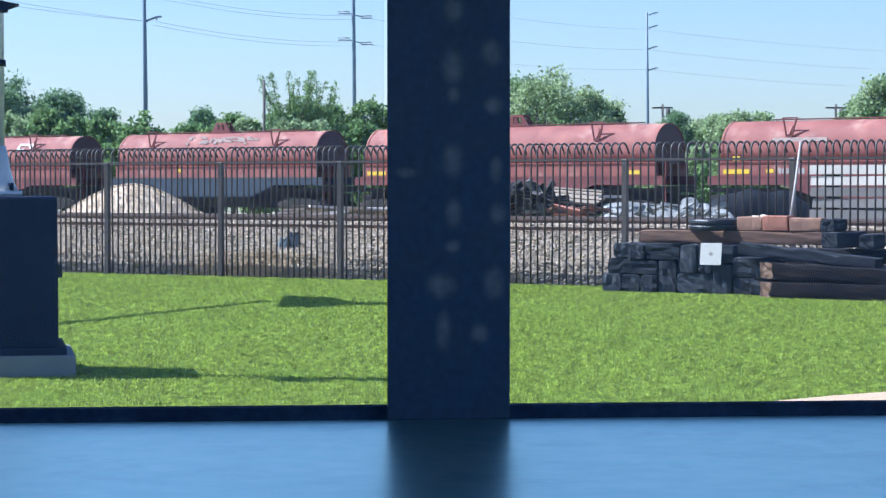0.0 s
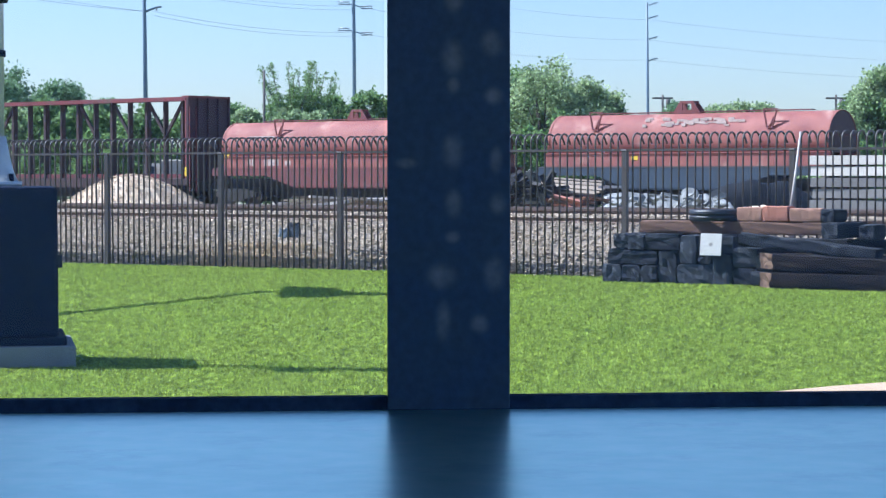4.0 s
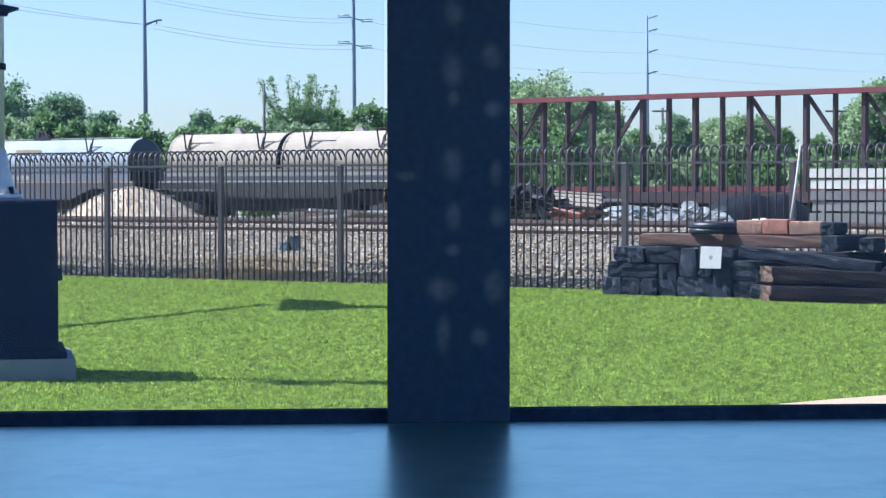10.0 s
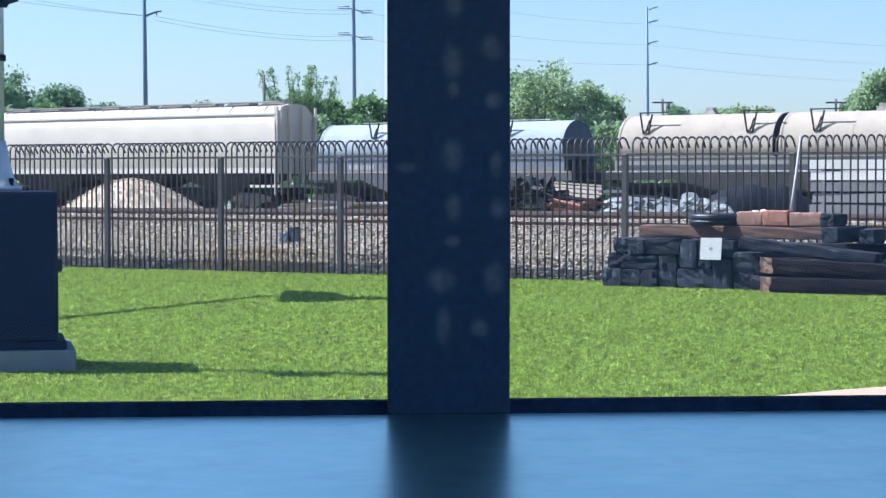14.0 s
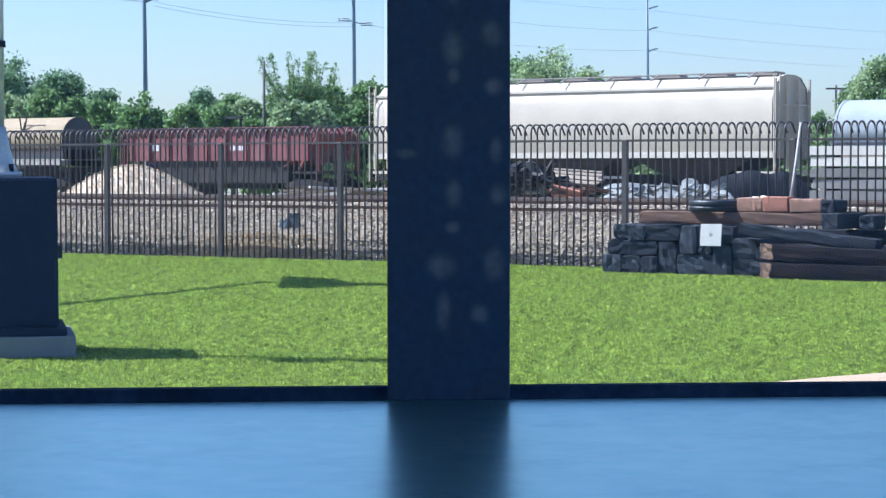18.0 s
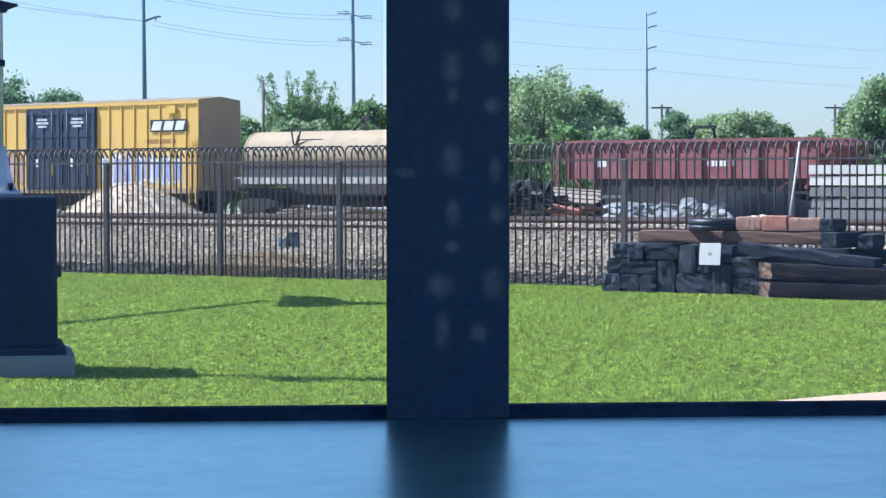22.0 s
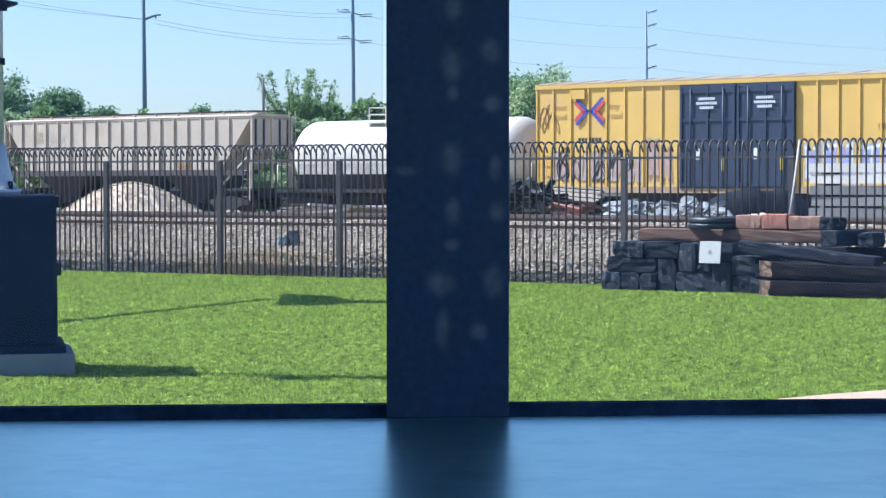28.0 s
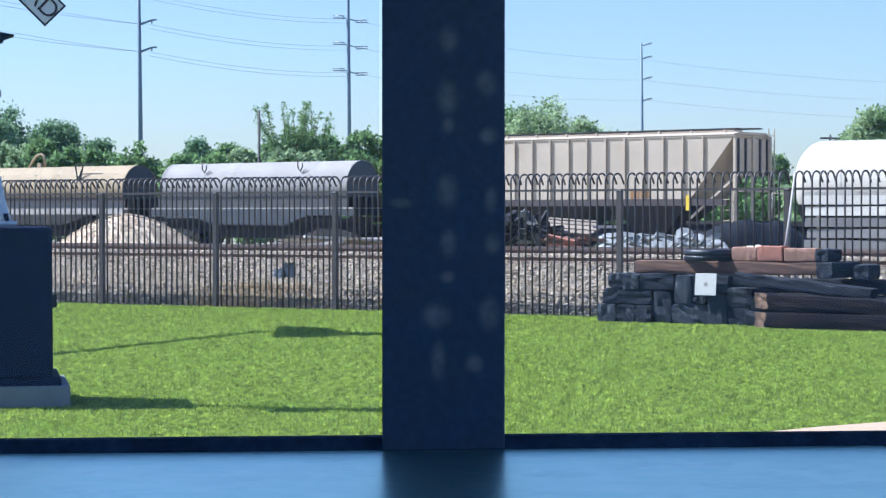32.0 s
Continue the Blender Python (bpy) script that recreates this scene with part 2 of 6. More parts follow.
    "mark_brown": material("mark_brown", (0.30, 0.15, 0.05), 0.7, scale=4, amount=0.1, fine=30, bump=0),
    "weed": material("yellow_weed", (0.38, 0.36, 0.06), 0.8, scale=4, amount=0.3, fine=30, bump=0),
}


def glass_material():
    m = bpy.data.materials.new("window_glass")
    m.use_nodes = True
    n, l = m.node_tree.nodes, m.node_tree.links
    tr, gl, mx, fr = (n.new("ShaderNodeBsdfTransparent"), n.new("ShaderNodeBsdfGlossy"), n.new("ShaderNodeMixShader"), n.new("ShaderNodeFresnel"))
    gl.inputs["Roughness"].default_value = 0.02
    tr.inputs[0].default_value = (0.96, 0.98, 0.99, 1)
    l.new(fr.outputs[0], mx.inputs[0])
    l.new(tr.outputs[0], mx.inputs[1])
    l.new(gl.outputs[0], mx.inputs[2])
    # a faint blue veil over the pane, haze and glare put into the glass
    veil, film, tc, nz, mr = (n.new("ShaderNodeBsdfTranslucent"), n.new("ShaderNodeMixShader"), n.new("ShaderNodeTexCoord"), n.new("ShaderNodeTexNoise"), n.new("ShaderNodeMapRange"))
    veil.inputs[0].default_value = (0.45, 0.62, 1.0, 1)
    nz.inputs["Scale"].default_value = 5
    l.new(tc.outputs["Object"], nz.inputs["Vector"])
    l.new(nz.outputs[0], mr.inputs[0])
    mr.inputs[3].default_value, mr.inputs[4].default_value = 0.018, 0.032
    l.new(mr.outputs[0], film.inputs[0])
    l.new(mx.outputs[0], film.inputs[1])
    l.new(veil.outputs[0], film.inputs[2])
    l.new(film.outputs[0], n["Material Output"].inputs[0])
    return m


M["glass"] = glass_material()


def post_material(spots):
    """Dark blue paint with soft pale spots (x, z, half width, half height)."""
    m = material("spotted_post_paint", (0.105, 0.20, 0.45), 0.8, scale=14, second=(0.12, 0.21, 0.40), fine=90, bump=0.1)
    n, l = m.node_tree.nodes, m.node_tree.links
    b = n["Principled BSDF"]
    base = b.inputs["Base Color"].links[0].from_socket
    tc = n.new("ShaderNodeTexCoord")
    wob = n.new("ShaderNodeTexNoise")
    wob.inputs["Scale"].default_value = 60
    l.new(tc.outputs["Object"], wob.inputs["Vector"])
    total = None
    for x, z, rx, rz in spots:
        mp = n.new("ShaderNodeMapping")
        mp.vector_type = "TEXTURE"
        mp.inputs["Location"].default_value = (x, 0, z)
        mp.inputs["Scale"].default_value = (rx * 1.5, 1, rz * 1.5)
        l.new(tc.outputs["Object"], mp.inputs[0])
        ln = n.new("ShaderNodeVectorMath")
        ln.operation = "LENGTH"
        l.new(mp.outputs[0], ln.inputs[0])
        mr = n.new("ShaderNodeMapRange")
        mr.interpolation_type = "SMOOTHSTEP"
        mr.inputs[1].default_value, mr.inputs[2].default_value, mr.inputs[3].default_value, mr.inputs[4].default_value = 0.2, 1.15, 1, 0
        l.new(ln.outputs["Value"], mr.inputs[0])
        if total is None:
            total = mr.outputs[0]
        else:
            mx = n.new("ShaderNodeMath")
            mx.operation = "MAXIMUM"
            l.new(total, mx.inputs[0])
            l.new(mr.outputs[0], mx.inputs[1])
            total = mx.outputs[0]
    mul = n.new("ShaderNodeMath")
    mul.operation = "MULTIPLY"
    l.new(total, mul.inputs[0])
    l.new(wob.outputs[0], mul.inputs[1])
    mix = n.new("ShaderNodeMix")
    mix.data_type = "RGBA"
    l.new(mul.outputs[0], mix.inputs[0])
    l.new(base, mix.inputs[6])
    mix.inputs[7].default_value = (0.48, 0.60, 0.76, 1)
    l.new(mix.outputs[2], b.inputs["Base Color"])
    return m


def let_light_through(m, share):
    """Thin leaves: part of the light passes to the other side."""
    n, l = m.node_tree.nodes, m.node_tree.links
    b = n["Principled BSDF"]
    tl, mx = n.new("ShaderNodeBsdfTranslucent"), n.new("ShaderNodeMixShader")
    mx.inputs[0].default_value = share
    l.new(b.inputs["Base Color"].links[0].from_socket, tl.inputs[0])
    l.new(b.outputs[0], mx.inputs[1])
    l.new(tl.outputs[0], mx.inputs[2])
    l.new(mx.outputs[0], n["Material Output"].inputs[0])


for leafy in ("blade", "leaf", "leaf_dark", "leaf_light", "weed"):
    let_light_through(M[leafy], 0.45)


# ---- building helpers ----
class Mesh:
    """Collects corners and faces for one mesh."""

    def __init__(self):
        self.v, self.f, self.smooth = [], [], set()

    def box(self, x0, x1, y0, y1, z0, z1, m=None, taper=0.0):
        k = len(self.v)
        t = taper
        pts = [(x0, y0, z0), (x1, y0, z0), (x1, y1, z0), (x0, y1, z0),
               (x0 + t, y0 + t, z1), (x1 - t, y0 + t, z1), (x1 - t, y1 - t, z1), (x0 + t, y1 - t, z1)]
        self.v += [tuple(m @ Vector(p)) for p in pts] if m else pts
        self.f += [tuple(k + i for i in q) for q in ((0, 3, 2, 1), (4, 5, 6, 7), (0, 1, 5, 4), (1, 2, 6, 5), (2, 3, 7, 6), (3, 0, 4, 7))]
        return self

    def bar(self, a, b, w, h=None, up=(0, 0, 1)):
        """A square bar from a to b."""
        a, b = Vector(a), Vector(b)
        d = (b - a).normalized()
        u = Vector(up)
        if abs(d.dot(u)) > 0.99:
            u = Vector((0, 1, 0))
        side = d.cross(u).normalized()
        u = side.cross(d)
        h = h or w
        k = len(self.v)
        for p in (a, b):
            for i, j in ((-1, -1), (1, -1), (1, 1), (-1, 1)):
                self.v.append(tuple(p + side * i * w / 2 + u * j * h / 2))
        self.f += [tuple(k + i for i in q) for q in ((0, 3, 2, 1), (4, 5, 6, 7), (0, 1, 5, 4), (1, 2, 6, 5), (2, 3, 7, 6), (3, 0, 4, 7))]
        return self

    def tube(self, pts, r, n=8, r_end=None, caps=True):
        pts = [Vector(p) for p in pts]
        k = len(self.v)
        count = len(pts)
        whole = (pts[-1] - pts[0]).normalized()
        ref = Vector((0, 0, 1)) if abs(whole.z) < 0.6 else Vector((0.93, 0.36, 0))
        for i, p in enumerate(pts):
            d = (pts[min(i + 1, count - 1)] - pts[max(i - 1, 0)]).normalized()
            a = d.cross(ref).normalized()
            b = a.cross(d)
            rr = r if r_end is None else r + (r_end - r) * i / (count - 1)
            for j in range(n):
                q = 2 * math.pi * j / n
                self.v.append(tuple(p + a * math.cos(q) * rr + b * math.sin(q) * rr))
        for i in range(count - 1):
            for j in range(n):
                self.smooth.add(len(self.f))
                self.f.append((k + i * n + j, k + i * n + (j + 1) % n, k + (i + 1) * n + (j + 1) % n, k + (i + 1) * n + j))
        if caps:
            self.f.append(tuple(k + j for j in range(n - 1, -1, -1)))
            self.f.append(tuple(k + (count - 1) * n + j for j in range(n)))
        return self

    def extrude(self, outline, x0, x1, smooth=False, caps=True):
        """An outline of (y, z) drawn along x."""
        k, n = len(self.v), len(outline)
        self.v += [(x0, y, z) for y, z in outline] + [(x1, y, z) for y, z in outline]
        for j in range(n):
            if smooth:
                self.smooth.add(len(self.f))
            self.f.append((k + j, k + (j + 1) % n, k + n + (j + 1) % n, k + n + j))
        if caps:
            self.f.append(tuple(k + j for j in range(n - 1, -1, -1)))
            self.f.append(tuple(k + n + j for j in range(n)))
        return self

    def poly(self, pts):
        k = len(self.v)
        self.v += [tuple(p) for p in pts]
        self.f.append(tuple(range(k, k + len(pts))))
        return self

    def slab(self, pts, t):
        """A plate with the outline pts, t thick along its normal."""
        pts = [Vector(p) for p in pts]
        nrm = (pts[1] - pts[0]).cross(pts[2] - pts[0]).normalized() * t
        k, n = len(self.v), len(pts)
        self.v += [tuple(p) for p in pts] + [tuple(p + nrm) for p in pts]
        self.f.append(tuple(k + j for j in range(n - 1, -1, -1)))
        self.f.append(tuple(k + n + j for j in range(n)))
        for j in range(n):
            self.f.append((k + j, k + (j + 1) % n, k + n + (j + 1) % n, k + n + j))
        return self

    def data(self, name, mat):
        me = bpy.data.meshes.new(name)
        me.from_pydata(self.v, [], self.f)
        for i in self.smooth:
            me.polygons[i].use_smooth = True
        me.materials.append(mat)
        me.update()
        return me


def quick_mesh(name, verts, faces, mat):
    """A mesh from number arrays, all faces with the same count of corners."""
    me = bpy.data.meshes.new(name)
    faces = np.asarray(faces, dtype=np.int32)
    per = faces.shape[1]
    me.vertices.add(len(verts))
    me.vertices.foreach_set("co", np.asarray(verts, dtype=np.float32).ravel())
    me.loops.add(faces.size)
    me.loops.foreach_set("vertex_index", faces.ravel())
    me.polygons.add(len(faces))
    me.polygons.foreach_set("loop_start", np.arange(0, faces.size, per, dtype=np.int32))
    me.update(calc_edges=True)
    me.materials.append(mat)
    return me


def part(name, mesh, mat, parent, label="", m=None):
    data = mesh.data(name, mat) if isinstance(mesh, Mesh) else mesh
    ob = new(name, data)
    ob.parent = parent
    if m is not None:
        ob.matrix_basis = m
    if label:
        ob["label"] = label
    return ob


def thing(name, m, label, category, group="", kind="", mesh=None, mat=None):
    ob = new(name, mesh.data(name, mat) if isinstance(mesh, Mesh) else mesh)
    ob.matrix_basis = m
    return tagged(ob, label, category, group, kind)


def soften(ob, width, segments=2):
    b = ob.modifiers.new("edge", "BEVEL")
    b.width, b.segments, b.limit_method = width, segments, "ANGLE"
    return ob


# The tracks and the fence run askew to the view: s metres along them, p metres across.
PHI = math.atan(3870 / 6200)
ALONG = Vector((math.cos(PHI), -math.sin(PHI), 0))
ACROSS = Vector((math.sin(PHI), math.cos(PHI), 0))


def site(s, p, z=0.0, turn=0.0):
    v = ALONG * s + ACROSS * p
    return pose(v.x, v.y, z, 0, 0, -math.degrees(PHI) + turn)


# The yard track with the train runs at a steeper angle than the near track.
YARD_PHI = radians(39.24)
YARD_ALONG = Vector((math.cos(YARD_PHI), -math.sin(YARD_PHI), 0))
YARD_ACROSS = Vector((math.sin(YARD_PHI), math.cos(YARD_PHI), 0))


def yard(s, p, z=0.0):
    v = YARD_ALONG * s + YARD_ACROSS * p
    return pose(v.x, v.y, z, 0, 0, -math.degrees(YARD_PHI))


# ---- setting: ground ----
FENCE_P, TRACK_P, TRAIN_P = 28.06, 31.2, 68.95
TRAIN_RAIL = 0.18


def ground_height(x, y):
    return 0.05 * noise.noise(Vector((x * 0.12, y * 0.12, 0))) * min(1.0, max(0.0, (y - 6) / 10))


def build_ground():
    g = Mesh()
    g.poly([(-2500, -2500, -0.25), (2500, -2500, -0.25), (2500, 4000, -0.25), (-2500, 4000, -0.25)])
    thing("ground", pose(0, 0, 0), "brown gravelly earth of the rail yard", "ground", kind="structure", mesh=g, mat=M["earth"])
    # lawn sheet between the building and the fence
    n = 70
    vs, fs = [], []
    for i in range(n + 1):
        for j in range(n + 1):
            a, b = i / n, j / n
            x = -20 + 40 * a
            far = (FENCE_P + 0.35 - x * ACROSS.x) / ACROSS.y
            y = 2.75 + (far - 2.75) * b
            vs.append((x, y, ground_height(x, y) - 0.03))
    for i in range(n):
        for j in range(n):
            k = i * (n + 1) + j
            fs.append((k, k + n + 1, k + n + 2, k + 1))
    me = quick_mesh("lawn", vs, fs, M["lawn"])
    thing("lawn", pose(0, 0, 0), "bright green mown lawn", "lawn", kind="structure", mesh=me)
    # blades, thicker set towards the building
    rng = np.random.default_rng(5)
    count, blades = 330000, 4
    y = 12.5 + 25.5 * rng.random(count) ** 1.35
    x = (rng.random(count) * 2 - 1) * (y * 0.215 + 0.3)
    keep = x * ACROSS.x + y * ACROSS.y < FENCE_P + 0.12
    x, y = x[keep], y[keep]
    count = len(x)
    z = np.array([ground_height(a, b) for a, b in zip(np.round(x, 1), np.round(y, 1))]) - 0.032
    tall = rng.uniform(0.6, 1.25, count)
    vs = np.empty((count, 1 + 2 * blades, 3))
    vs[:, 0] = np.stack([x, y, z], 1)
    for k in range(blades):
        h = rng.uniform(0.015, 0.031, count) * tall * (0.75 + y / 60)
        w = rng.uniform(0.006, 0.0135, count) * (0.6 + y / 26)
        ang = rng.uniform(0, 2 * math.pi, count)
        lean = rng.normal(0, 0.018, (count, 2))
        vs[:, 1 + 2 * k] = np.stack([x + np.cos(ang) * w, y + np.sin(ang) * w, z], 1)
        vs[:, 2 + 2 * k] = np.stack([x + np.cos(ang) * w * 0.5 + lean[:, 0], y + np.sin(ang) * w * 0.5 + lean[:, 1], z + h], 1)
    tri = np.array([(0, 1 + 2 * k, 2 + 2 * k) for k in range(blades)])
    fs = tri[None] + (np.arange(count) * (1 + 2 * blades))[:, None, None]
    me = quick_mesh("grass", vs.reshape(-1, 3), fs.reshape(-1, 3), M["blade"])
    thing("grass", pose(0, 0, 0), "short bright green grass blades of the lawn", "grass", kind="stuff", mesh=me)
    # pale walkway at the lawn's near edge
    w = Mesh()
    pts = [(1.2, 13.5), (2.0, 14.05), (2.6, 14.55), (3.2, 14.95), (4.2, 15.4), (6.0, 15.8), (9.0, 15.9), (9.0, 12.5), (5.0, 11.5), (1.0, 11.0)]
    w.slab([(a, b, -0.02) for a, b in reversed(pts)], -0.05)
    w.v = [(a, b, abs(c + 0.02) - 0.01) for a, b, c in w.v]
    thing("walkway", pose(0, 0, 0), "pale concrete walkway at the lawn's edge", "path", kind="structure", mesh=w, mat=M["walk"])


build_ground()


def stones(count, places, size, seed):
    """Rough little stones: a squashed eight-faced lump each."""
    rng = np.random.default_rng(seed)
    base = np.array([(1, 0, 0), (0.3, 0.95, 0), (-0.8, 0.6, 0), (-0.8, -0.6, 0), (0.3, -0.95, 0), (0.1, 0.1, 0.9), (-0.1, 0, -0.7)])
    tri = np.array([(0, 1, 5), (1, 2, 5), (2, 3, 5), (3, 4, 5), (4, 0, 5), (1, 0, 6), (2, 1, 6), (3, 2, 6), (4, 3, 6), (0, 4, 6)])
    v = np.repeat(base[None], count, 0) * (1 + rng.normal(0, 0.22, (count, 7, 3)))
    v *= (size * rng.uniform(0.6, 1.35, count))[:, None, None] * np.array([1, 1, 0.5])
    a, b = rng.uniform(0, 6.28, count), rng.normal(0, 0.5, count)
    ca, sa, cb, sb = np.cos(a), np.sin(a), np.cos(b), np.sin(b)
    x = v[..., 0] * ca[:, None] - v[..., 1] * sa[:, None]
    y = v[..., 0] * sa[:, None] + v[..., 1] * ca[:, None]
    z = v[..., 2] * cb[:, None] + x * sb[:, None]
    v = np.stack([x, y, z], 2) + places[:, None, :]
    f = tri[None] + (np.arange(count) * 7)[:, None, None]
    return v.reshape(-1, 3), f.reshape(-1, 3)


BED_TOP = 0.74


def rail_outline(y):
    return [(y - 0.075, 0), (y + 0.075, 0), (y + 0.075, 0.022), (y + 0.012, 0.04), (y + 0.012, 0.15), (y + 0.037, 0.16), (y + 0.037, 0.198), (y - 0.037, 0.198), (y - 0.037, 0.16), (y - 0.012, 0.15), (y - 0.012, 0.04), (y - 0.075, 0.022)]


def build_near_track():
    b = Mesh()
    b.extrude([(-3.05, -0.2), (-2.75, 0.05), (-1.45, BED_TOP - 0.02), (-1.15, BED_TOP + 0.09), (1.6, BED_TOP + 0.09), (3.2, -0.2)], -190, 170)
    thing("ballast_bank", site(0, TRACK_P), "raised bank of grey railway ballast", "ballast", kind="structure", mesh=b, mat=M["ballast"])
    rng = np.random.default_rng(8)
    count = 66000
    s = -31 + 27 * rng.random(count)
    q = rng.random(count)
    py = -3.0 + 2.15 * q
    pz = np.interp(py, [-3.0, -2.75, -1.45, -1.15, 0], [-0.1, 0.05, BED_TOP - 0.02, BED_TOP + 0.09, BED_TOP + 0.09]) + rng.uniform(-0.012, 0.02, count)
    v, f = stones(count, np.stack([s, py, pz], 1), 0.0215, 3)
    thing("ballast_stones", site(0, TRACK_P), "loose grey and tan ballast stones", "ballast", kind="stuff", mesh=quick_mesh("ballast_stones", v, f, M["stone"]))
    # a spill of tan sand and stone at the foot of the bank
    count = 5200
    s, py = -21.5 + 0.75 * rng.normal(0, 1, count), -2.95 + 0.75 * rng.random(count) ** 1.6
    pz = np.interp(py, [-3.0, -2.75, -1.45], [-0.1, 0.05, BED_TOP - 0.02]) + rng.uniform(0.0, 0.03, count)
    v, f = stones(count, np.stack([s, py, pz], 1), 0.016, 4)
    thing("sand_spill", site(0, TRACK_P), "tan sandy gravel spilled on the ballast", "gravel", kind="stuff", mesh=quick_mesh("sand_spill", v, f, M["sand"]))
    track = thing("railway_track", site(0, TRACK_P, BED_TOP), "rusty railway track on raised ballast beyond the fence", "track", kind="structure")
    for y in (-0.76, 0.76):
        r = Mesh().extrude(rail_outline(y), -190, 170)
        rail = part("rail", r, M["rail"], track)
        part("rail_head", Mesh().box(-190, 170, y - 0.03, y + 0.03, 0.1985, 0.2005), M["railhead"], rail, "worn bright running surface")
    tie = Mesh().box(-0.115, 0.115, -1.3, 1.3, -0.16, -0.005).data("sleeper", M["tie_brown"])
    plate = Mesh().box(-0.1, 0.1, -0.17, 0.17, -0.004, 0.012).data("tie_plate", M["rail"])
    for i in range(-62, 2):
        sl = part("sleeper", tie, None, track, m=pose(i * 0.5, 0, 0))
        for y in (-0.76, 0.76):
            part("tie_plate", plate, None, sl, m=pose(0, y, 0))


build_near_track()
thing("spare_rail", site(0, TRACK_P - 1.4, BED_TOP - 0.035), "long spare rail lying on the ballast shoulder", "rail",
      mesh=Mesh().extrude([(-0.04, 0), (0.05, 0), (0.05, 0.03), (0.02, 0.045), (0.045, 0.1), (-0.035, 0.1), (-0.02, 0.045), (-0.04, 0.03)], -60, 30), mat=M["rail"])


def build_far_track():
    track = thing("yard_track", yard(0, TRAIN_P, TRAIN_RAIL - 0.2), "yard track under the freight train", "track", kind="structure")
    for y in (-0.76, 0.76):
        part("rail", Mesh().extrude(rail_outline(y), -330, 210), M["rail"], track)
    part("ballast", Mesh().extrude([(-3, -0.25), (-1.8, -0.01), (1.8, -0.01), (3, -0.25)], -330, 210), M["ballast"], track)


build_far_track()

# ---- the room with the window ----
def build_room():
    turn = pose(0, 2.5, 0, 0, 0, 5.0)
    # window wall: opening 1.9 m wide, from the ledge to 2.5 m
    lo, hi, half = 1.1643, 2.35, 0.95
    wall = thing("wall_window", turn, "plastered wall round the window", "wall", kind="structure",
                 mesh=Mesh().box(-3.2, -half, 0.0, 0.16, -0.1, 2.8).box(half, 3.2, 0.0, 0.16, -0.1, 2.8)
                 .box(-half, half, 0.0, 0.16, hi, 2.8).box(-half, half, 0.0, 0.16, -0.1, 1.12), mat=M["plaster"])
    win = thing("window_1", turn, "dark blue painted window with one broad centre post", "window", kind="structure")
    post = Mesh()
    post.slab([(-0.0640, 0.0, lo), (0.0772, 0.0, lo), (0.072, 0.10, lo), (-0.046, 0.10, lo)], hi - lo)
    spots = ((0.012, 1.633, .009, .012), (0.011, 1.567, .010, .016), (0.056, 1.583, .010, .012), (0.011, 1.460, .010, .016),
                         (0.058, 1.523, .009, .008), (0.012, 1.400, .008, .013), (0.061, 1.450, .006, .012), (0.011, 1.362, .007, .006),
                         (-0.002, 1.317, .014, .012), (0.059, 1.320, .010, .016), (0.000, 1.266, .007, .018), (0.042, 1.262, .009, .009),
                         (-0.042, 1.446, .010, .005), (0.012, 1.535, .006, .008), (0.063, 1.40, .008, .010))
    p = part("centre_post", post, post_material(spots), win, "broad dark blue post with pale specks")
    soften(p, 0.0015)
    part("bottom_rail", Mesh().box(-half, half, 0.02, 0.045, lo - 0.005, 1.177), M["sash"], win)
    part("top_rail", Mesh().box(-half, half, 0.02, 0.09, hi - 0.05, hi), M["sash"], win)
    for a, b in ((-half, -half + 0.05), (half - 0.05, half)):
        part("side_frame", Mesh().box(a, b, 0.02, 0.09, 1.1797, hi - 0.0502), M["sash"], win)
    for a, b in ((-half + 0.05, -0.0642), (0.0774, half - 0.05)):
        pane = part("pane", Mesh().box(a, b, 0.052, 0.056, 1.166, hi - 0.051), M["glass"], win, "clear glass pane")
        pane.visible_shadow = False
    ledge = thing("window_ledge", turn, "deep glossy blue painted ledge below the window", "ledge")
    soften(part("ledge_top", Mesh().box(-1.3, 1.3, -1.25, 0.0, 1.122, lo), M["ledge"], ledge), 0.004)
    part("nosing", Mesh().tube([(-1.3, -1.255, 1.143), (1.3, -1.255, 1.143)], 0.021, 12), M["ledge"], ledge)
    room = ((-3.2, -3.05, -3.5, 2.5, "wall_west"), (-3.05, 3.05, -3.5, -3.35, "wall_south"))
    for x0, x1, y0, y1, name in room:
        thing(name, pose(0, 0, 0), "dim plain plaster wall of the room", "wall", kind="structure", mesh=Mesh().box(x0, x1, y0, y1 + (0.1 if "south" not in name else 0), -0.1, 2.8), mat=M["plaster"])
    # broad unseen opening, added so that daylight reaches the window post
    east = Mesh().box(3.05, 3.2, -3.5, -2.2, -0.1, 2.8).box(3.05, 3.2, 1.4, 2.75, -0.1, 2.8).box(3.05, 3.2, -2.2, 1.4, -0.1, 0.5).box(3.05, 3.2, -2.2, 1.4, 2.6, 2.8)
    thing("wall_east", pose(0, 0, 0), "plain plaster wall with a broad opening added for daylight", "wall", kind="structure", mesh=east, mat=M["plaster"])
    thing("floor", pose(0, 0, 0), "worn dark floorboards", "floor", kind="structure", mesh=Mesh().box(-3.2, 3.2, -3.5, 2.78, -0.2, -0.1), mat=M["floorboard"])
    thing("ceiling", pose(0, 0, 0), "plain dim ceiling", "ceiling", kind="structure", mesh=Mesh().box(-3.5, 3.5, -3.6, 3.2, 2.8, 2.95), mat=M["plaster"])
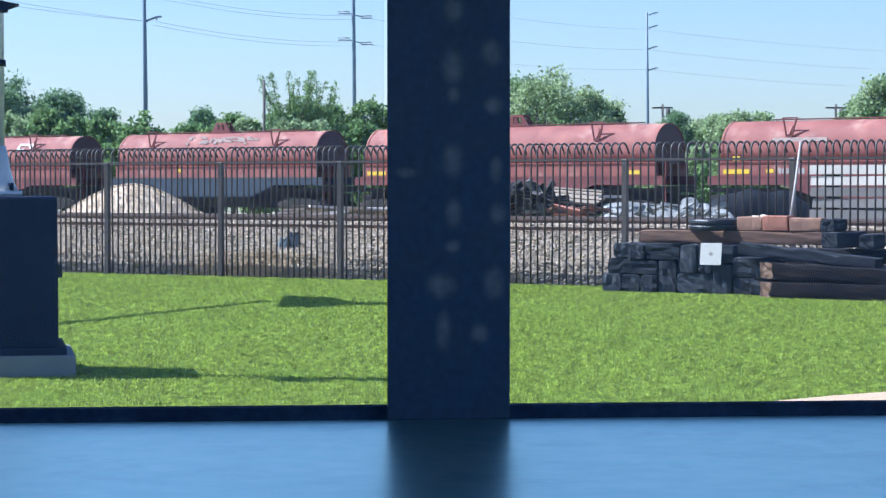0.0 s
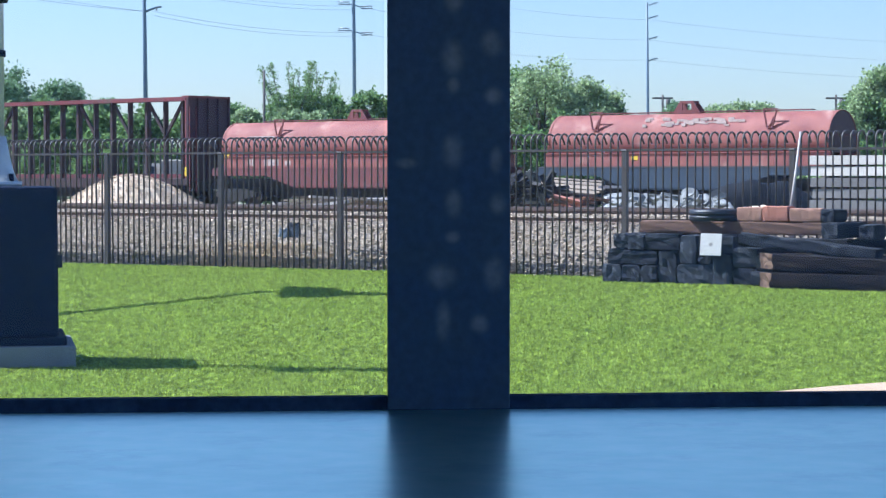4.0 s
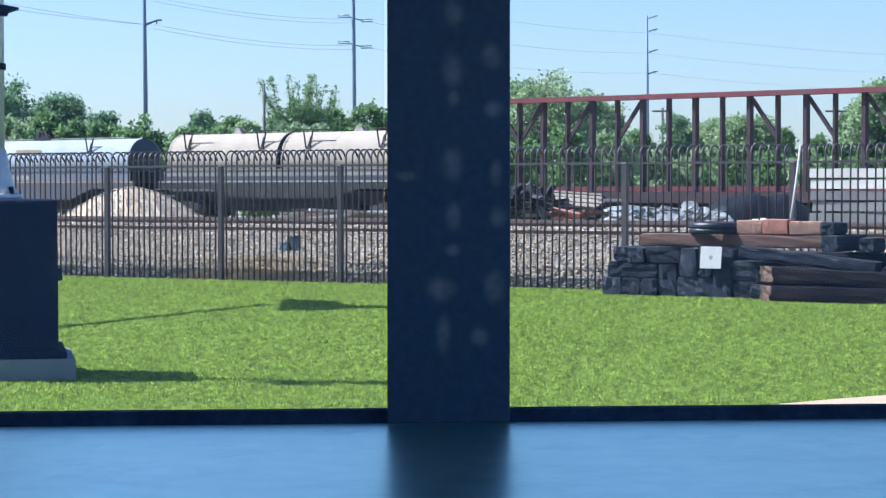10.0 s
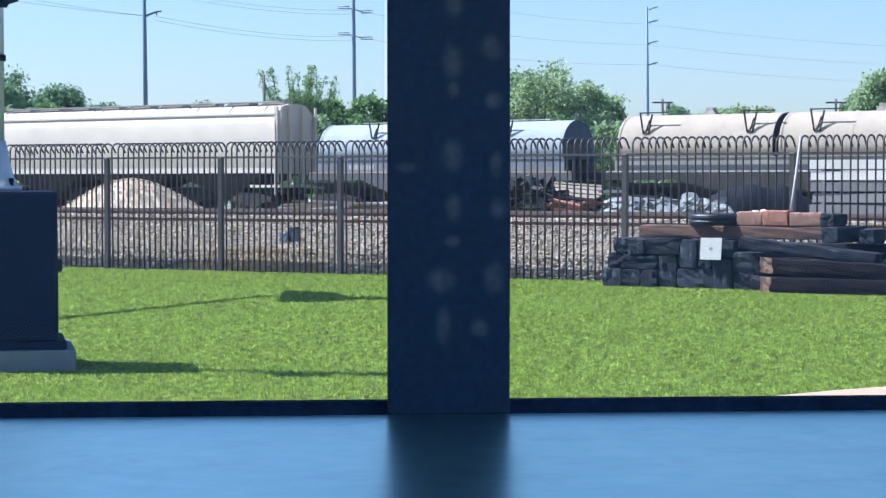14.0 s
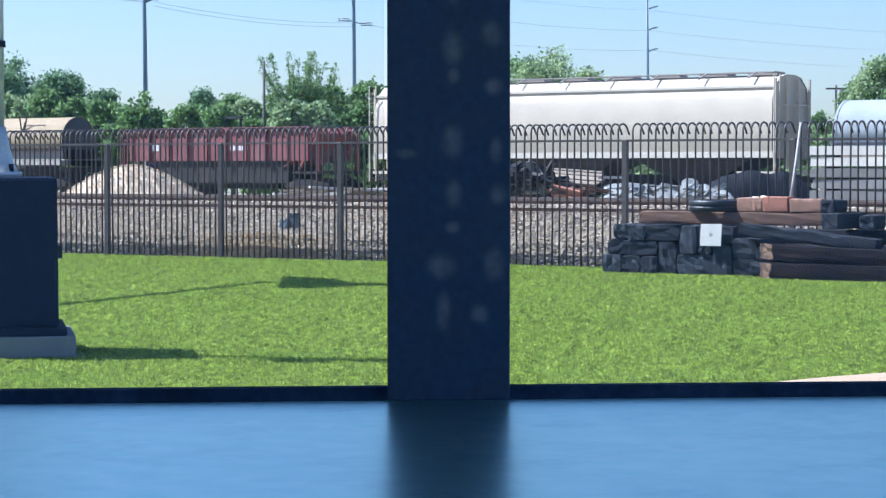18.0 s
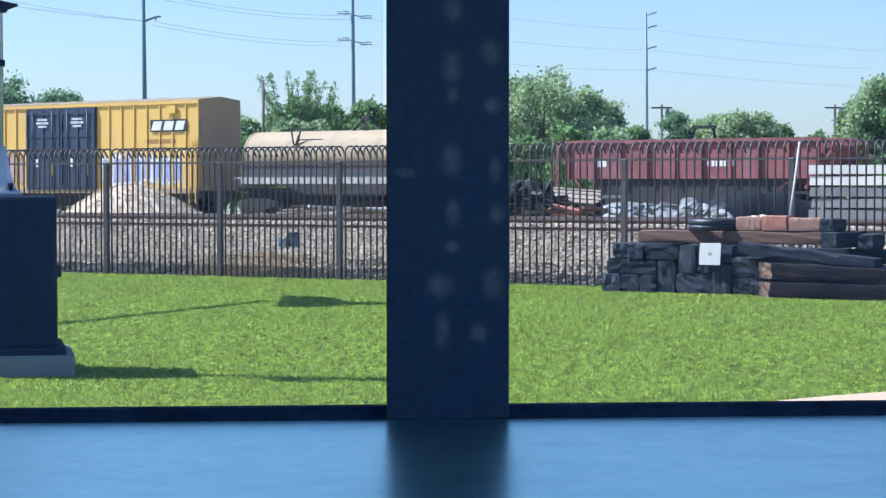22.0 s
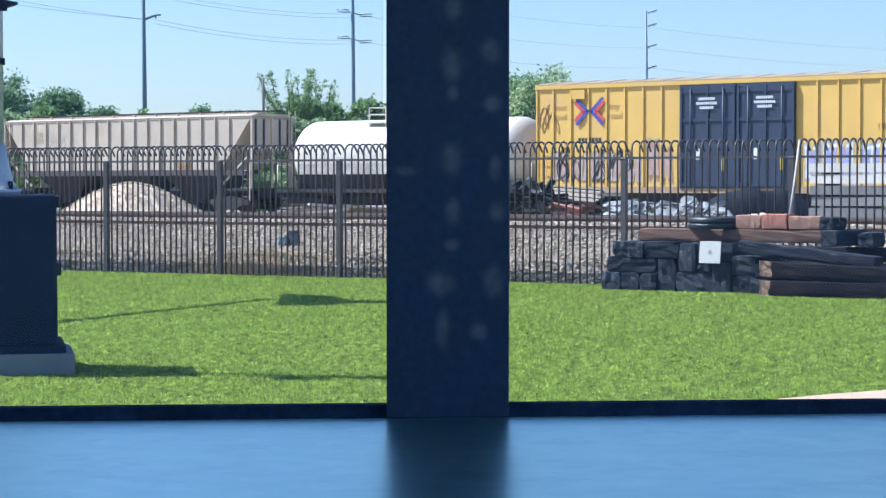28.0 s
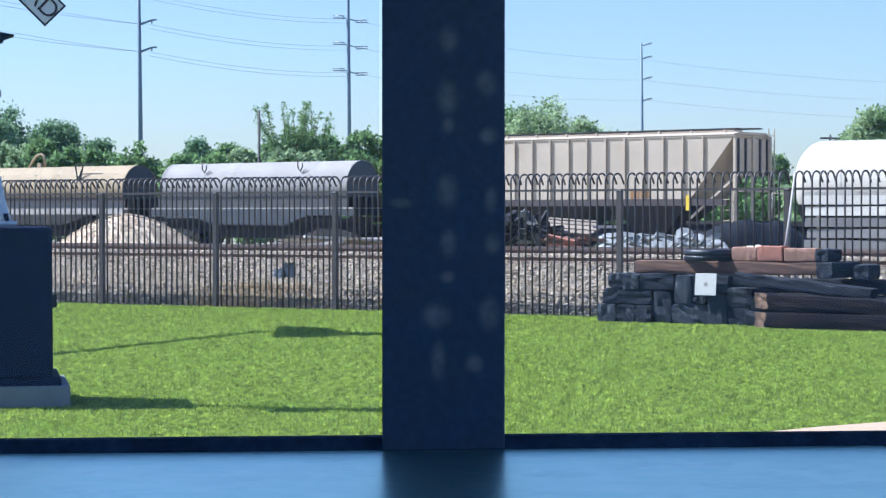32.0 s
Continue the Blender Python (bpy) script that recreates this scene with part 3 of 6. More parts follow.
    # board below the ledge
    thing("ledge_front", turn, "painted board under the ledge", "panel", kind="structure", mesh=Mesh().box(-1.3, 1.3, -1.2, -1.16, -0.1, 1.121), mat=M["plaster"])


build_room()


# ---- fence ----
POSTS = (-31.45, -29.0, -26.55, -24.13, -21.74, -19.40, -16.95, -14.43, -11.85, -9.35, -6.9)


def build_fence():
    fence = thing("fence", site(0, FENCE_P), "tall dark metal picket fence with outward curved tops", "fence")
    post = Mesh().box(-0.038, 0.038, -0.038, 0.038, -0.2, 1.81).box(-0.044, 0.044, -0.044, 0.044, 1.81, 1.835, taper=0.008).data("post", M["fence"])
    path = [(0, 0, 0.0), (0, 0, 1.72), (0, 0, 1.93)] + [(0, 0.145 - 0.145 * math.cos(radians(a)), 1.955 + 0.11 * math.sin(radians(a))) for a in range(10, 160, 20)] + [(0, 0.345, 1.915)]
    picket = Mesh().tube(path, 0.0145, 6).data("picket", M["fence"])
    for k, s in enumerate(POSTS):
        part("post", post, None, fence, m=pose(s, 0, 0))
        if k + 1 < len(POSTS):
            e = POSTS[k + 1]
            for z in (1.82, -0.05):
                part("fence_rail", Mesh().box(s + 0.04, e - 0.04, -0.02, 0.02, z - 0.017, z + 0.017), M["fence"], fence)
            for i in range(20):
                x = s + (e - s) * (i + 1) / 21
                part("picket", picket, None, fence, m=pose(x, random.uniform(-0.003, 0.003), 0, random.uniform(-0.4, 0.4), random.uniform(-0.3, 0.3), random.uniform(-3, 3)))


# ---- crossing signal on its pedestal ----
def build_signal():
    sig = thing("crossing_signal", pose(-3.49, 17.1, 0, 0, 0, 11.7), "silver crossing signal mast with crossbuck on a black pedestal", "crossing signal")
    soften(part("footing", Mesh().box(-0.6, 0.585, -0.6, 0.6, -0.05, 0.145), M["slab"], sig, "grey concrete footing"), 0.01)
    soften(part("pedestal", Mesh().box(-0.47, 0.46, -0.47, 0.47, 0.205, 1.36, taper=0.006), M["black_paint"], sig, "black painted steel pedestal"), 0.03)
    soften(part("plinth", Mesh().box(-0.53, 0.52, -0.53, 0.53, 0.1455, 0.2045), M["black_paint"], sig), 0.008)
    base = Mesh().tube([(0, 0, 1.36), (0, 0, 1.40)], 0.2, 24)
    base.tube([(0, 0, 1.40), (0, 0, 1.46), (0, 0, 1.58), (0, 0, 1.75)], 0.17, 20, 0.075)
    part("mast_base", base, M["silver"], sig, "silver cast mast base")
    for a in range(4):
        part("anchor_bolt", Mesh().tube([(0.16 * math.cos(a * 1.571 + .78), 0.16 * math.sin(a * 1.571 + .78), 1.40), (0.16 * math.cos(a * 1.571 + .78), 0.16 * math.sin(a * 1.571 + .78), 1.46)], 0.02, 6), M["black_paint"], sig)
    part("mast", Mesh().tube([(0, 0, 1.7), (0, 0, 4.0)], 0.064, 16), M["silver"], sig)
    part("mast_cap", Mesh().tube([(0, 0, 4.0), (0, 0, 4.06), (0, 0, 4.1)], 0.07, 16, 0.02), M["silver"], sig)
    part("clamp", Mesh().tube([(0, 0, 2.37), (0, 0, 2.42)], 0.078, 16), M["black_paint"], sig)
    # lamp arm with a hooded lamp on each side
    part("lamp_arm", Mesh().tube([(-0.5, -0.06, 2.76), (0.02, -0.08, 2.76)], 0.03, 8), M["black_paint"], sig)
    lamp = part("lamp", Mesh().tube([(-0.12, -0.10, 2.78), (-0.12, -0.155, 2.78)], 0.14, 18), M["black_paint"], sig)
    part("hood", Mesh().slab([(-0.2, -0.16, 2.775), (0.09, -0.16, 2.775), (0.10, -0.16, 2.80), (0.175, -0.16, 2.825), (0.06, -0.16, 2.845), (-0.2, -0.16, 2.85)], 0.26), M["black_paint"], lamp)
    # crossbuck: two boards, the lettered one leaning down to the right
    buck = part("crossbuck", Mesh().box(-0.61, 0.61, -0.012, 0.0, -0.115, 0.115), M["mark_black"], sig, "white crossbuck board with black edge and letters", pose(0.065, -0.085, 3.43, 0, 45, 0))
    part("face", Mesh().box(-0.595, 0.595, -0.0155, -0.0125, -0.1, 0.1), M["white_sign"], buck)
    other = part("crossbuck", Mesh().box(-0.61, 0.61, -0.012, 0.0, -0.115, 0.115), M["mark_black"], sig, "", pose(0.065, -0.068, 3.43, 0, -45, 0))
    part("face", Mesh().box(-0.595, 0.595, -0.0155, -0.0125, -0.1, 0.1), M["white_sign"], other)
    for word, x in (("RAIL", -0.34), ("ROAD", 0.32)):
        cu = bpy.data.curves.new("lettering", "FONT")
        cu.body, cu.size, cu.align_x, cu.align_y, cu.extrude = word, 0.2, "CENTER", "CENTER", 0.001
        cu.materials.append(M["mark_black"])
        t = new("lettering", cu)
        t.parent = buck
        t.matrix_basis = pose(x, -0.018, 0, 90, 0, 0)


# Added just outside the view: leaning pole with tall panel, for the lawn's shadow.
def build_leaning_sign():
    sign = thing("shadow_pole", pose(-5.25, 20.25, 0), "unseen leaning wooden pole with a broad panel, for its shadow", "sign")
    tip = Vector((-1.03, 8.59, 4.8))
    part("pole", Mesh().tube([(0, 0, -0.1), tip * 0.5, tip], 0.10, 8, 0.07), M["pole_wood"], sign)
    edge = ((7.1, 5.0), (9.7, 4.9), (9.4, 5.7), (8.5, 5.95), (8.4, 6.9), (8.0, 6.9), (7.7, 5.9), (7.2, 5.7))
    soften(part("panel", Mesh().slab([(tip.x, y, z) for y, z in edge], 0.03), M["white_sign"], sign), 0.004)


# ---- heap of timbers ----
def timber(name, m, l, w, h, mat, label, worn=0.02, broken=0.0):
    """An old sleeper, x along its length, resting on z = 0, with worn corners; broken: how far its end breaks off askew."""
    bm = bmesh.new()
    bmesh.ops.create_cube(bm, size=1)
    for v in bm.verts:
        v.co = Vector((v.co.x * l, v.co.y * w, (v.co.z + 0.5) * h))
    bmesh.ops.subdivide_edges(bm, edges=[e for e in bm.edges if abs(e.verts[0].co.x - e.verts[1].co.x) > l * 0.5], cuts=9)
    bmesh.ops.subdivide_edges(bm, edges=[e for e in bm.edges if abs(e.verts[0].co.x - e.verts[1].co.x) < l * 0.01], cuts=3, use_grid_fill=True)
    rng = random.Random(name + str(m.translation.x))
    for v in bm.verts:
        if v.co.x < -l * 0.49:
            v.co.x += broken * rng.uniform(0.85, 1.15) * (0.5 - v.co.y / w)
        corner = abs(v.co.y) > w * 0.49 and (v.co.z < h * 0.01 or v.co.z > h * 0.99)
        if corner:
            inward = worn * rng.uniform(0.0, 0.9)
            v.co.y -= math.copysign(inward, v.co.y)
            v.co.z += inward * 0.7 if v.co.z < h * 0.5 else -inward * 0.7
        v.co += Vector((rng.uniform(-1, 1) * worn * 0.6, rng.uniform(-1, 1) * worn * 0.3, rng.uniform(-1, 1) * worn * (0.0 if v.co.z < h * 0.05 else 0.25)))
    me = bpy.data.meshes.new(name)
    bm.to_mesh(me)
    bm.free()
    me.materials.append(mat)
    if broken:
        me.materials.append(M["tie_split"])
        for f in me.polygons:
            f.material_index = 1 if f.normal.x < -0.3 else 0
    ob = new(name, me)
    ob.matrix_basis = m
    soften(ob, 0.012, 2)
    return tagged(ob, label, "timber", "heap of old sleepers")


def build_timber_heap():
    z0 = -0.01
    black = "black creosoted railway sleeper in a heap on the lawn"
    rng = random.Random(11)
    T, B = M["tie_black"], M["tie_brown"]
    # end-on offcuts of several sizes, set against the fence: s, width, foot, height
    blocks = ((-13.98, 0.30, 0.0, 0.25), (-13.91, 0.28, 0.25, 0.22), (-13.84, 0.24, 0.47, 0.20), (-13.68, 0.28, 0.0, 0.24), (-13.56, 0.52, 0.245, 0.20),
              (-13.40, 0.25, 0.0, 0.24), (-13.61, 0.25, 0.45, 0.21), (-13.20, 0.53, 0.45, 0.225), (-13.15, 0.27, 0.0, 0.44), (-12.73, 0.53, 0.0, 0.27),
              (-12.80, 0.25, 0.275, 0.385), (-12.40, 0.52, 0.42, 0.24), (-12.31, 0.29, 0.0, 0.415), (-12.56, 0.2, 0.275, 0.15), (-11.99, 0.36, 0.235, 0.27), (-12.0, 0.32, 0.0, 0.23))
    for sc, w, z, h in blocks:
        timber("sleeper", site(sc, 27.28 + rng.uniform(-0.02, 0.025), z0 + z, 90 + rng.uniform(-1.5, 1.5)), 1.0, w, h, T, black, 0.026)
    for z in (0.0, 0.21, 0.42):
        timber("sleeper", site(-10.9, 27.55, z0 + z, 0), 1.7, 0.26, 0.2, T, black)
    timber("sleeper", site(-12.27, 27.1, z0 + 0.675, 1.0), 2.71, 0.28, 0.175, B, "brown weathered sleeper lying across the heap", 0.014)
    timber("sleeper", site(-10.76, 27.2, z0 + 0.64, 84), 0.8, 0.25, 0.21, T, black)
    timber("sleeper", site(-10.46, 27.45, z0 + 0.62, 95), 0.6, 0.2, 0.2, T, black)
    timber("sleeper", site(-12.01, 27.1, z0 + 0.852, 0), 0.37, 0.25, 0.19, M["tie_rust"], "short brown block of sawn sleeper", 0.010)
    timber("sleeper", site(-11.64, 27.1, z0 + 0.852, 0), 0.36, 0.26, 0.205, M["tie_red"], "short reddish block of sawn sleeper", 0.010)
    timber("sleeper", site(-11.22, 27.1, z0 + 0.852, 2), 0.44, 0.25, 0.18, M["tie_rust"], "short brown block of sawn sleeper", 0.010)
    timber("sleeper", site(-10.88, 27.15, z0 + 0.852, 88), 0.42, 0.2, 0.17, T, "black offcut of sleeper beside the blocks")
    timber("sleeper", site(-11.03, 26.66, z0 + 0.455, 2) @ pose(0, 0, 0, 0, 5.7, 0), 1.9, 0.24, 0.165, T, "black sleeper slanting off the heap", 0.02)
    timber("sleeper", site(-10.30, 26.40, z0 + 0.205, 3) @ pose(0, 0, 0, 0, 2.2, 0), 2.65, 0.26, 0.205, M["tie_dark"], "old dark sleeper with a pale split end", 0.022, 0.30)
    timber("sleeper", site(-10.28, 26.34, z0 + 0.0, 2), 2.65, 0.27, 0.205, M["tie_dark"], "old dark sleeper with a split end on the grass", 0.022, 0.24)
    timber("sleeper", site(-10.75, 26.82, z0 + 0.0, 0), 2.2, 0.28, 0.2, T, black)
    timber("sleeper", site(-10.75, 26.84, z0 + 0.2, 0), 2.1, 0.28, 0.2, T, black)
    # tyre
    bm = bmesh.new()
    r0, prof = 0.36, [(-0.13, 0.0), (-0.12, 0.05), (-0.05, 0.072), (-0.01, 0.078), (0.006, 0.055), (0.012, 0.02), (-0.004, 0.006), (-0.004, -0.006), (0.012, -0.02), (0.006, -0.055), (-0.01, -0.078), (-0.05, -0.072), (-0.12, -0.05)]
    ring = []
    for i in range(48):
        a = 2 * math.pi * i / 48
        ring.append([bm.verts.new(((r0 + dr) * math.cos(a), (r0 + dr) * math.sin(a), dz)) for dr, dz in prof])
    for i in range(48):
        for j in range(len(prof)):
            k = (j + 1) % len(prof)
            bm.faces.new((ring[i][j], ring[(i + 1) % 48][j], ring[(i + 1) % 48][k], ring[i][k]))
    me = bpy.data.meshes.new("tyre")
    bm.to_mesh(me)
    bm.free()
    me.materials.append(M["rubber"])
    ty = new("tyre", me)
    ty.matrix_basis = site(-12.57, 27.14, z0 + 0.925, 0)
    soften(ty, 0.012)
    tagged(ty, "worn black rubber tyre lying flat on the sleepers", "tyre")
    card = thing("notice", site(-12.45, 26.70, z0 + 0.395) @ pose(0, 0, 0, -7, 0, 0), "white square notice leaning on the black sleepers", "sign")
    soften(part("board", Mesh().box(-0.155, 0.155, -0.006, 0.006, 0, 0.295), M["card"], card), 0.003)
    part("emblem", Mesh().tube([(0, -0.0065, 0.15), (0, -0.0085, 0.15)], 0.028, 14), M["flange"], card, "small dull emblem")
    thing("stick", site(-11.57, 27.35, 1.02), "pale weathered stick leaning on the fence", "stick",
          mesh=Mesh().tube([(0, 0, 0.02), (-0.06, 0.3, 0.5), (-0.13, 0.62, 1.03)], 0.022, 8, 0.014), mat=M["stick"])
    # dark timbers behind the pedestal
    for x, y, z, l in ((-6.75, 34.95, 0.0, 1.5), (-6.86, 35.0, 0.2, 1.4)):
        timber("sleeper", pose(x, y, z, 0, 0, -30), l, 0.26, 0.2, M["tie_black"], "black sleeper stacked beside the fence")


# ---- heaps beyond the near track ----
def at_view(x, depth, z=0.0, turn=0.0):
    """A place by its sideways angle (in 3870ths) and its depth."""
    return pose(x / 3870 * depth, depth, z, 0, 0, turn)


def build_gravel_heap():
    rng = np.random.default_rng(21)
    def height(x, y):
        r = math.hypot(x / 2.2, y / 1.9)
        return max(0.0, 1.15 * math.exp(-(r * 1.2) ** 2) + 0.5 * math.exp(-((x - 0.5) / 4.6) ** 2 - (y / 2.2) ** 2) - 0.02)
    n = 34
    vs, fs = [], []
    for i in range(n + 1):
        for j in range(n + 1):
            x, y = -6 + 13 * i / n, -3.5 + 7 * j / n
            vs.append((x, y, height(x, y) - 0.04 + 0.03 * noise.noise(Vector((x * 2, y * 2, 3)))))
    for i in range(n):
        for j in range(n):
            k = i * (n + 1) + j
            fs.append((k, k + n + 1, k + n + 2, k + 1))
    heap = thing("gravel_heap", at_view(-554, 50, -0.12), "heap of pale tan crushed stone in the yard", "gravel heap", kind="stuff", mesh=quick_mesh("gravel_heap", vs, fs, M["pale_stone"]))
    count = 16000
    x, y = rng.uniform(-5, 6, count), rng.uniform(-3.0, 1.0, count)
    z = np.array([height(a, b) for a, b in zip(x, y)])
    v, f = stones(count, np.stack([x, y, z], 1), 0.024, 9)
    part("gravel", quick_mesh("gravel", v, f, M["pale_stone"]), None, heap)


def build_scrap():
    rng = random.Random(77)
    # plank pile, x 520 to 690
    for i in range(24):
        x = -258 + rng.uniform(0, 200)
        l = rng.uniform(0.8, 2.0)
        thing("plank", at_view(x, 48.0 + rng.uniform(-0.6, 0.9), 0.80 + rng.uniform(0, 0.17), rng.uniform(-40, 15)) @ pose(0, 0, 0, 0, rng.uniform(-7, 7), 0), "weathered timber plank in the yard's scrap pile", "plank", "scrap planks",
              mesh=Mesh().box(-l / 2, l / 2, -0.1, 0.1, 0, rng.uniform(0.03, 0.06)), mat=M["stick"] if i % 4 == 0 else M["plank"])
    n = 60
    vs, fs = [], []
    for i in range(n + 1):
        for j in range(13):
            x, y = -8.6 + 12.1 * i / n, -1.8 + 3.6 * j / 12
            rim = min(1, (1.8 - abs(y)) / 0.8) * min(1, (x + 8.6) / 1.0, (3.5 - x) / 1.0)
            vs.append((x, y, rim * ((0.8 if x > -2.5 else 0.85) + (0.22 if x > -2.5 else 0.1) * noise.noise(Vector((x * 0.9, y * 1.1, 7))) + 0.08 * noise.noise(Vector((x * 4, y * 4, 2))))))
    for i in range(n):
        for j in range(12):
            k = i * 13 + j
            fs.append((k, k + 13, k + 14, k + 1))
    thing("rubble_bed", at_view(300, 49, -0.2), "uneven mound of grey yard rubble under scrap", "rubble", kind="stuff", mesh=quick_mesh("rubble_bed", vs, fs, M["ballast"]))
    def mound(name, x, depth, foot, half, deep, high, mat, label, seed, rough=0.12, flat=0.5):
        """A lumpy heap with broken facets."""
        n, k = 34, 16
        vs, fs = [], []
        for i in range(n + 1):
            for j in range(k + 1):
                u, v = -1 + 2 * i / n, -1 + 2 * j / k
                rim = max(0.0, 1 - u * u) ** flat * max(0.0, 1 - v * v) ** 0.5
                bump = noise.noise(Vector((u * half * 2.4, v * deep * 2.4, seed))) + 0.6 * noise.noise(Vector((u * half * 7, v * deep * 7, seed + 3)))
                vs.append((u * half, v * deep, rim * (high + rough * bump)))
        for i in range(n):
            for j in range(k):
                q = i * (k + 1) + j
                fs.append((q, q + k + 1, q + k + 2, q + 1))
        thing(name, at_view(x, depth, foot), label, "scrap", kind="stuff", mesh=quick_mesh(name, vs, fs, mat))

    mound("scrap_mound", 140, 48.6, -0.2, 0.62, 0.8, 1.68, M["heap_black"], "dark mound of tangled steel scrap in the yard", 4, 0.16, 0.35)
    mound("dark_mound", 558, 49.5, -0.15, 1.30, 0.7, 1.50, M["heap_black"], "dark rounded heap in the yard", 9, 0.08, 0.16)
    mound("rubble_strip", 575, 47.4, -0.2, 1.6, 0.6, 1.0, M["pale_stone"], "low strip of pale stone beside the scrap", 2, 0.10, 0.3)
    for i in range(40):
        x, l = 112 + rng.uniform(0, 85), rng.uniform(0.3, 0.95)
        mat = M["galv"] if i % 7 == 0 else M["scrap_rust"] if i % 9 == 0 else M["scrap_dark"]
        thing("scrap_beam", at_view(x, 47.7 + rng.uniform(-0.3, 0.4), 0.8 + rng.uniform(0, 0.75) * (1 - (x - 112) / 150), rng.uniform(-50, 50)) @ pose(0, 0, 0, rng.uniform(-40, 40), rng.uniform(-70, 70), 0), "rusty dark steel scrap in a tangled heap", "scrap", "scrap steel",
              mesh=Mesh().box(-l / 2, l / 2, -0.06, 0.06, 0, 0.025).box(-l / 2, l / 2, -0.01, 0.01, 0.025, 0.1).box(-l / 2, l / 2, -0.05, 0.05, 0.1, 0.12), mat=mat)
    # a tilted deck of boards on dark skids
    deck = thing("timber_deck", at_view(214, 48.3, 1.22) @ pose(0, 0, 0, 15, 4, -14), "broken tilted deck of grey boards on dark skids", "deck")
    for k in range(7):
        part("board", Mesh().box(-0.86 + rng.uniform(-0.12, 0.05), 0.84 + rng.uniform(-0.05, 0.08), -0.55 + 0.16 * k, -0.41 + 0.16 * k, 0.0, rng.uniform(0.03, 0.055)), M["plank"], deck)
    for k, y in enumerate((-0.5, 0.0, 0.45)):
        part("skid", Mesh().box(-0.72, 0.84, y - 0.06, y + 0.06, -0.34, -0.002, taper=0.0), M["tie_black"], deck, "dark tarred skid")
    for i in range(16):
        l = rng.uniform(0.3, 0.8)
        thing("plank", at_view(195 + rng.uniform(0, 85), 47.3 + rng.uniform(-0.3, 0.3), 0.80 + rng.uniform(0, 0.16), rng.uniform(-40, 40)) @ pose(0, 0, 0, rng.uniform(-15, 15), rng.uniform(-18, 18), 0), "short brown offcut among the scrap", "plank", "scrap planks",
              mesh=Mesh().box(-l / 2, l / 2, -0.06, 0.06, 0, 0.05), mat=M["tie_brown"] if i % 3 else M["tie_red"])
    thing("plank", at_view(298, 47.6, 1.19, -10), "pale sawn plank lying on the scrap", "plank", "scrap planks", mesh=Mesh().box(-0.28, 0.3, -0.08, 0.08, 0, 0.06), mat=M["stick"])
    # crumpled silver sheeting, draped in folds
    for x, half, high, seed in ((304, 0.26, 1.10, 1), (334, 0.36, 1.12, 2), (374, 0.50, 1.08, 3), (410, 0.46, 1.06, 4), (438, 0.20, 1.22, 5), (460, 0.36, 1.10, 6), (488, 0.34, 0.97, 7), (400, 0.75, 0.93, 8), (330, 0.5, 0.92, 9)):
        n, k = 36, 10
        vs, fs = [], []
        for i in range(n + 1):
            for j in range(k + 1):
                u, v = -1 + 2 * i / n, j / k
                fold = 0.035 * math.sin(u * half * 44 + 2.5 * noise.noise(Vector((u * 2, v, seed)))) * (0.4 + 0.6 * abs(noise.noise(Vector((u * 1.5, 3, seed)))) * 2)
                crease = 0.04 * noise.noise(Vector((u * half * 5, v * 3, seed + 11)))
                vs.append((u * half + 0.04 * noise.noise(Vector((u * 3, v * 4, seed))), -0.55 + 1.3 * v + fold * (1 - 0.5 * v), (0.62 + (high - 0.62) * v ** 0.55 + crease * (0.3 + v)) * (1 - 0.10 * u ** 4)))
        for i in range(n):
            for j in range(k):
                q = i * (k + 1) + j
                fs.append((q, q + k + 1, q + k + 2, q + 1))
        ob = thing("metal_sheet", at_view(x, 47.2 + 0.06 * seed, -0.02, rng.uniform(-8, 8)), "crumpled silvery sheet metal draped over the scrap heap", "sheet metal", "silver scrap", mesh=quick_mesh("metal_sheet", vs, fs, M["galv"]))
        skin = ob.modifiers.new("skin", "SOLIDIFY")
        skin.thickness = 0.012
    for i in range(46):
        x = 290 + rng.uniform(0, 215)
        l = rng.uniform(0.12, 0.4)
        thing("scrap_plate", at_view(x, 46.7 + rng.uniform(-0.2, 0.2), 0.72 + rng.uniform(0, 0.3), rng.uniform(-60, 60)) @ pose(0, 0, 0, rng.uniform(-50, 50), rng.uniform(-35, 35), 0), "bent silvery metal piece in a scrap heap", "scrap", "silver scrap",
              mesh=Mesh().slab([(-l / 2, -0.05, 0), (l / 2, -0.04, 0.02), (l / 2, 0.05, 0.04), (0, 0.07, 0.05), (-l / 2, 0.05, 0)], 0.03), mat=M["galv"])
    # stacked concrete sleepers, paler concrete in the top two layers
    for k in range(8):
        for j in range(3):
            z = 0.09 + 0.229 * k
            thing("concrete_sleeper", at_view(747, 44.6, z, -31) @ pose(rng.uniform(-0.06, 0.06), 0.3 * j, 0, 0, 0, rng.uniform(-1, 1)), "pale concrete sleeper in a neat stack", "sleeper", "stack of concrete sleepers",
                  mesh=Mesh().box(-1.15, 1.5, -0.13, 0.13, 0, 0.185, taper=0.015), mat=M["concrete_pale"] if k > 5 else M["concrete_tie"])
    for k in range(7):
        for x in (-0.85, 1.0):
            thing("spacer_batten", at_view(747, 44.6, 0.276 + 0.229 * k, -31) @ pose(x, 0.3, 0), "wooden batten between concrete sleepers", "batten", "battens", mesh=Mesh().box(-0.05, 0.05, -0.42, 0.42, 0, 0.042), mat=M["plank"])


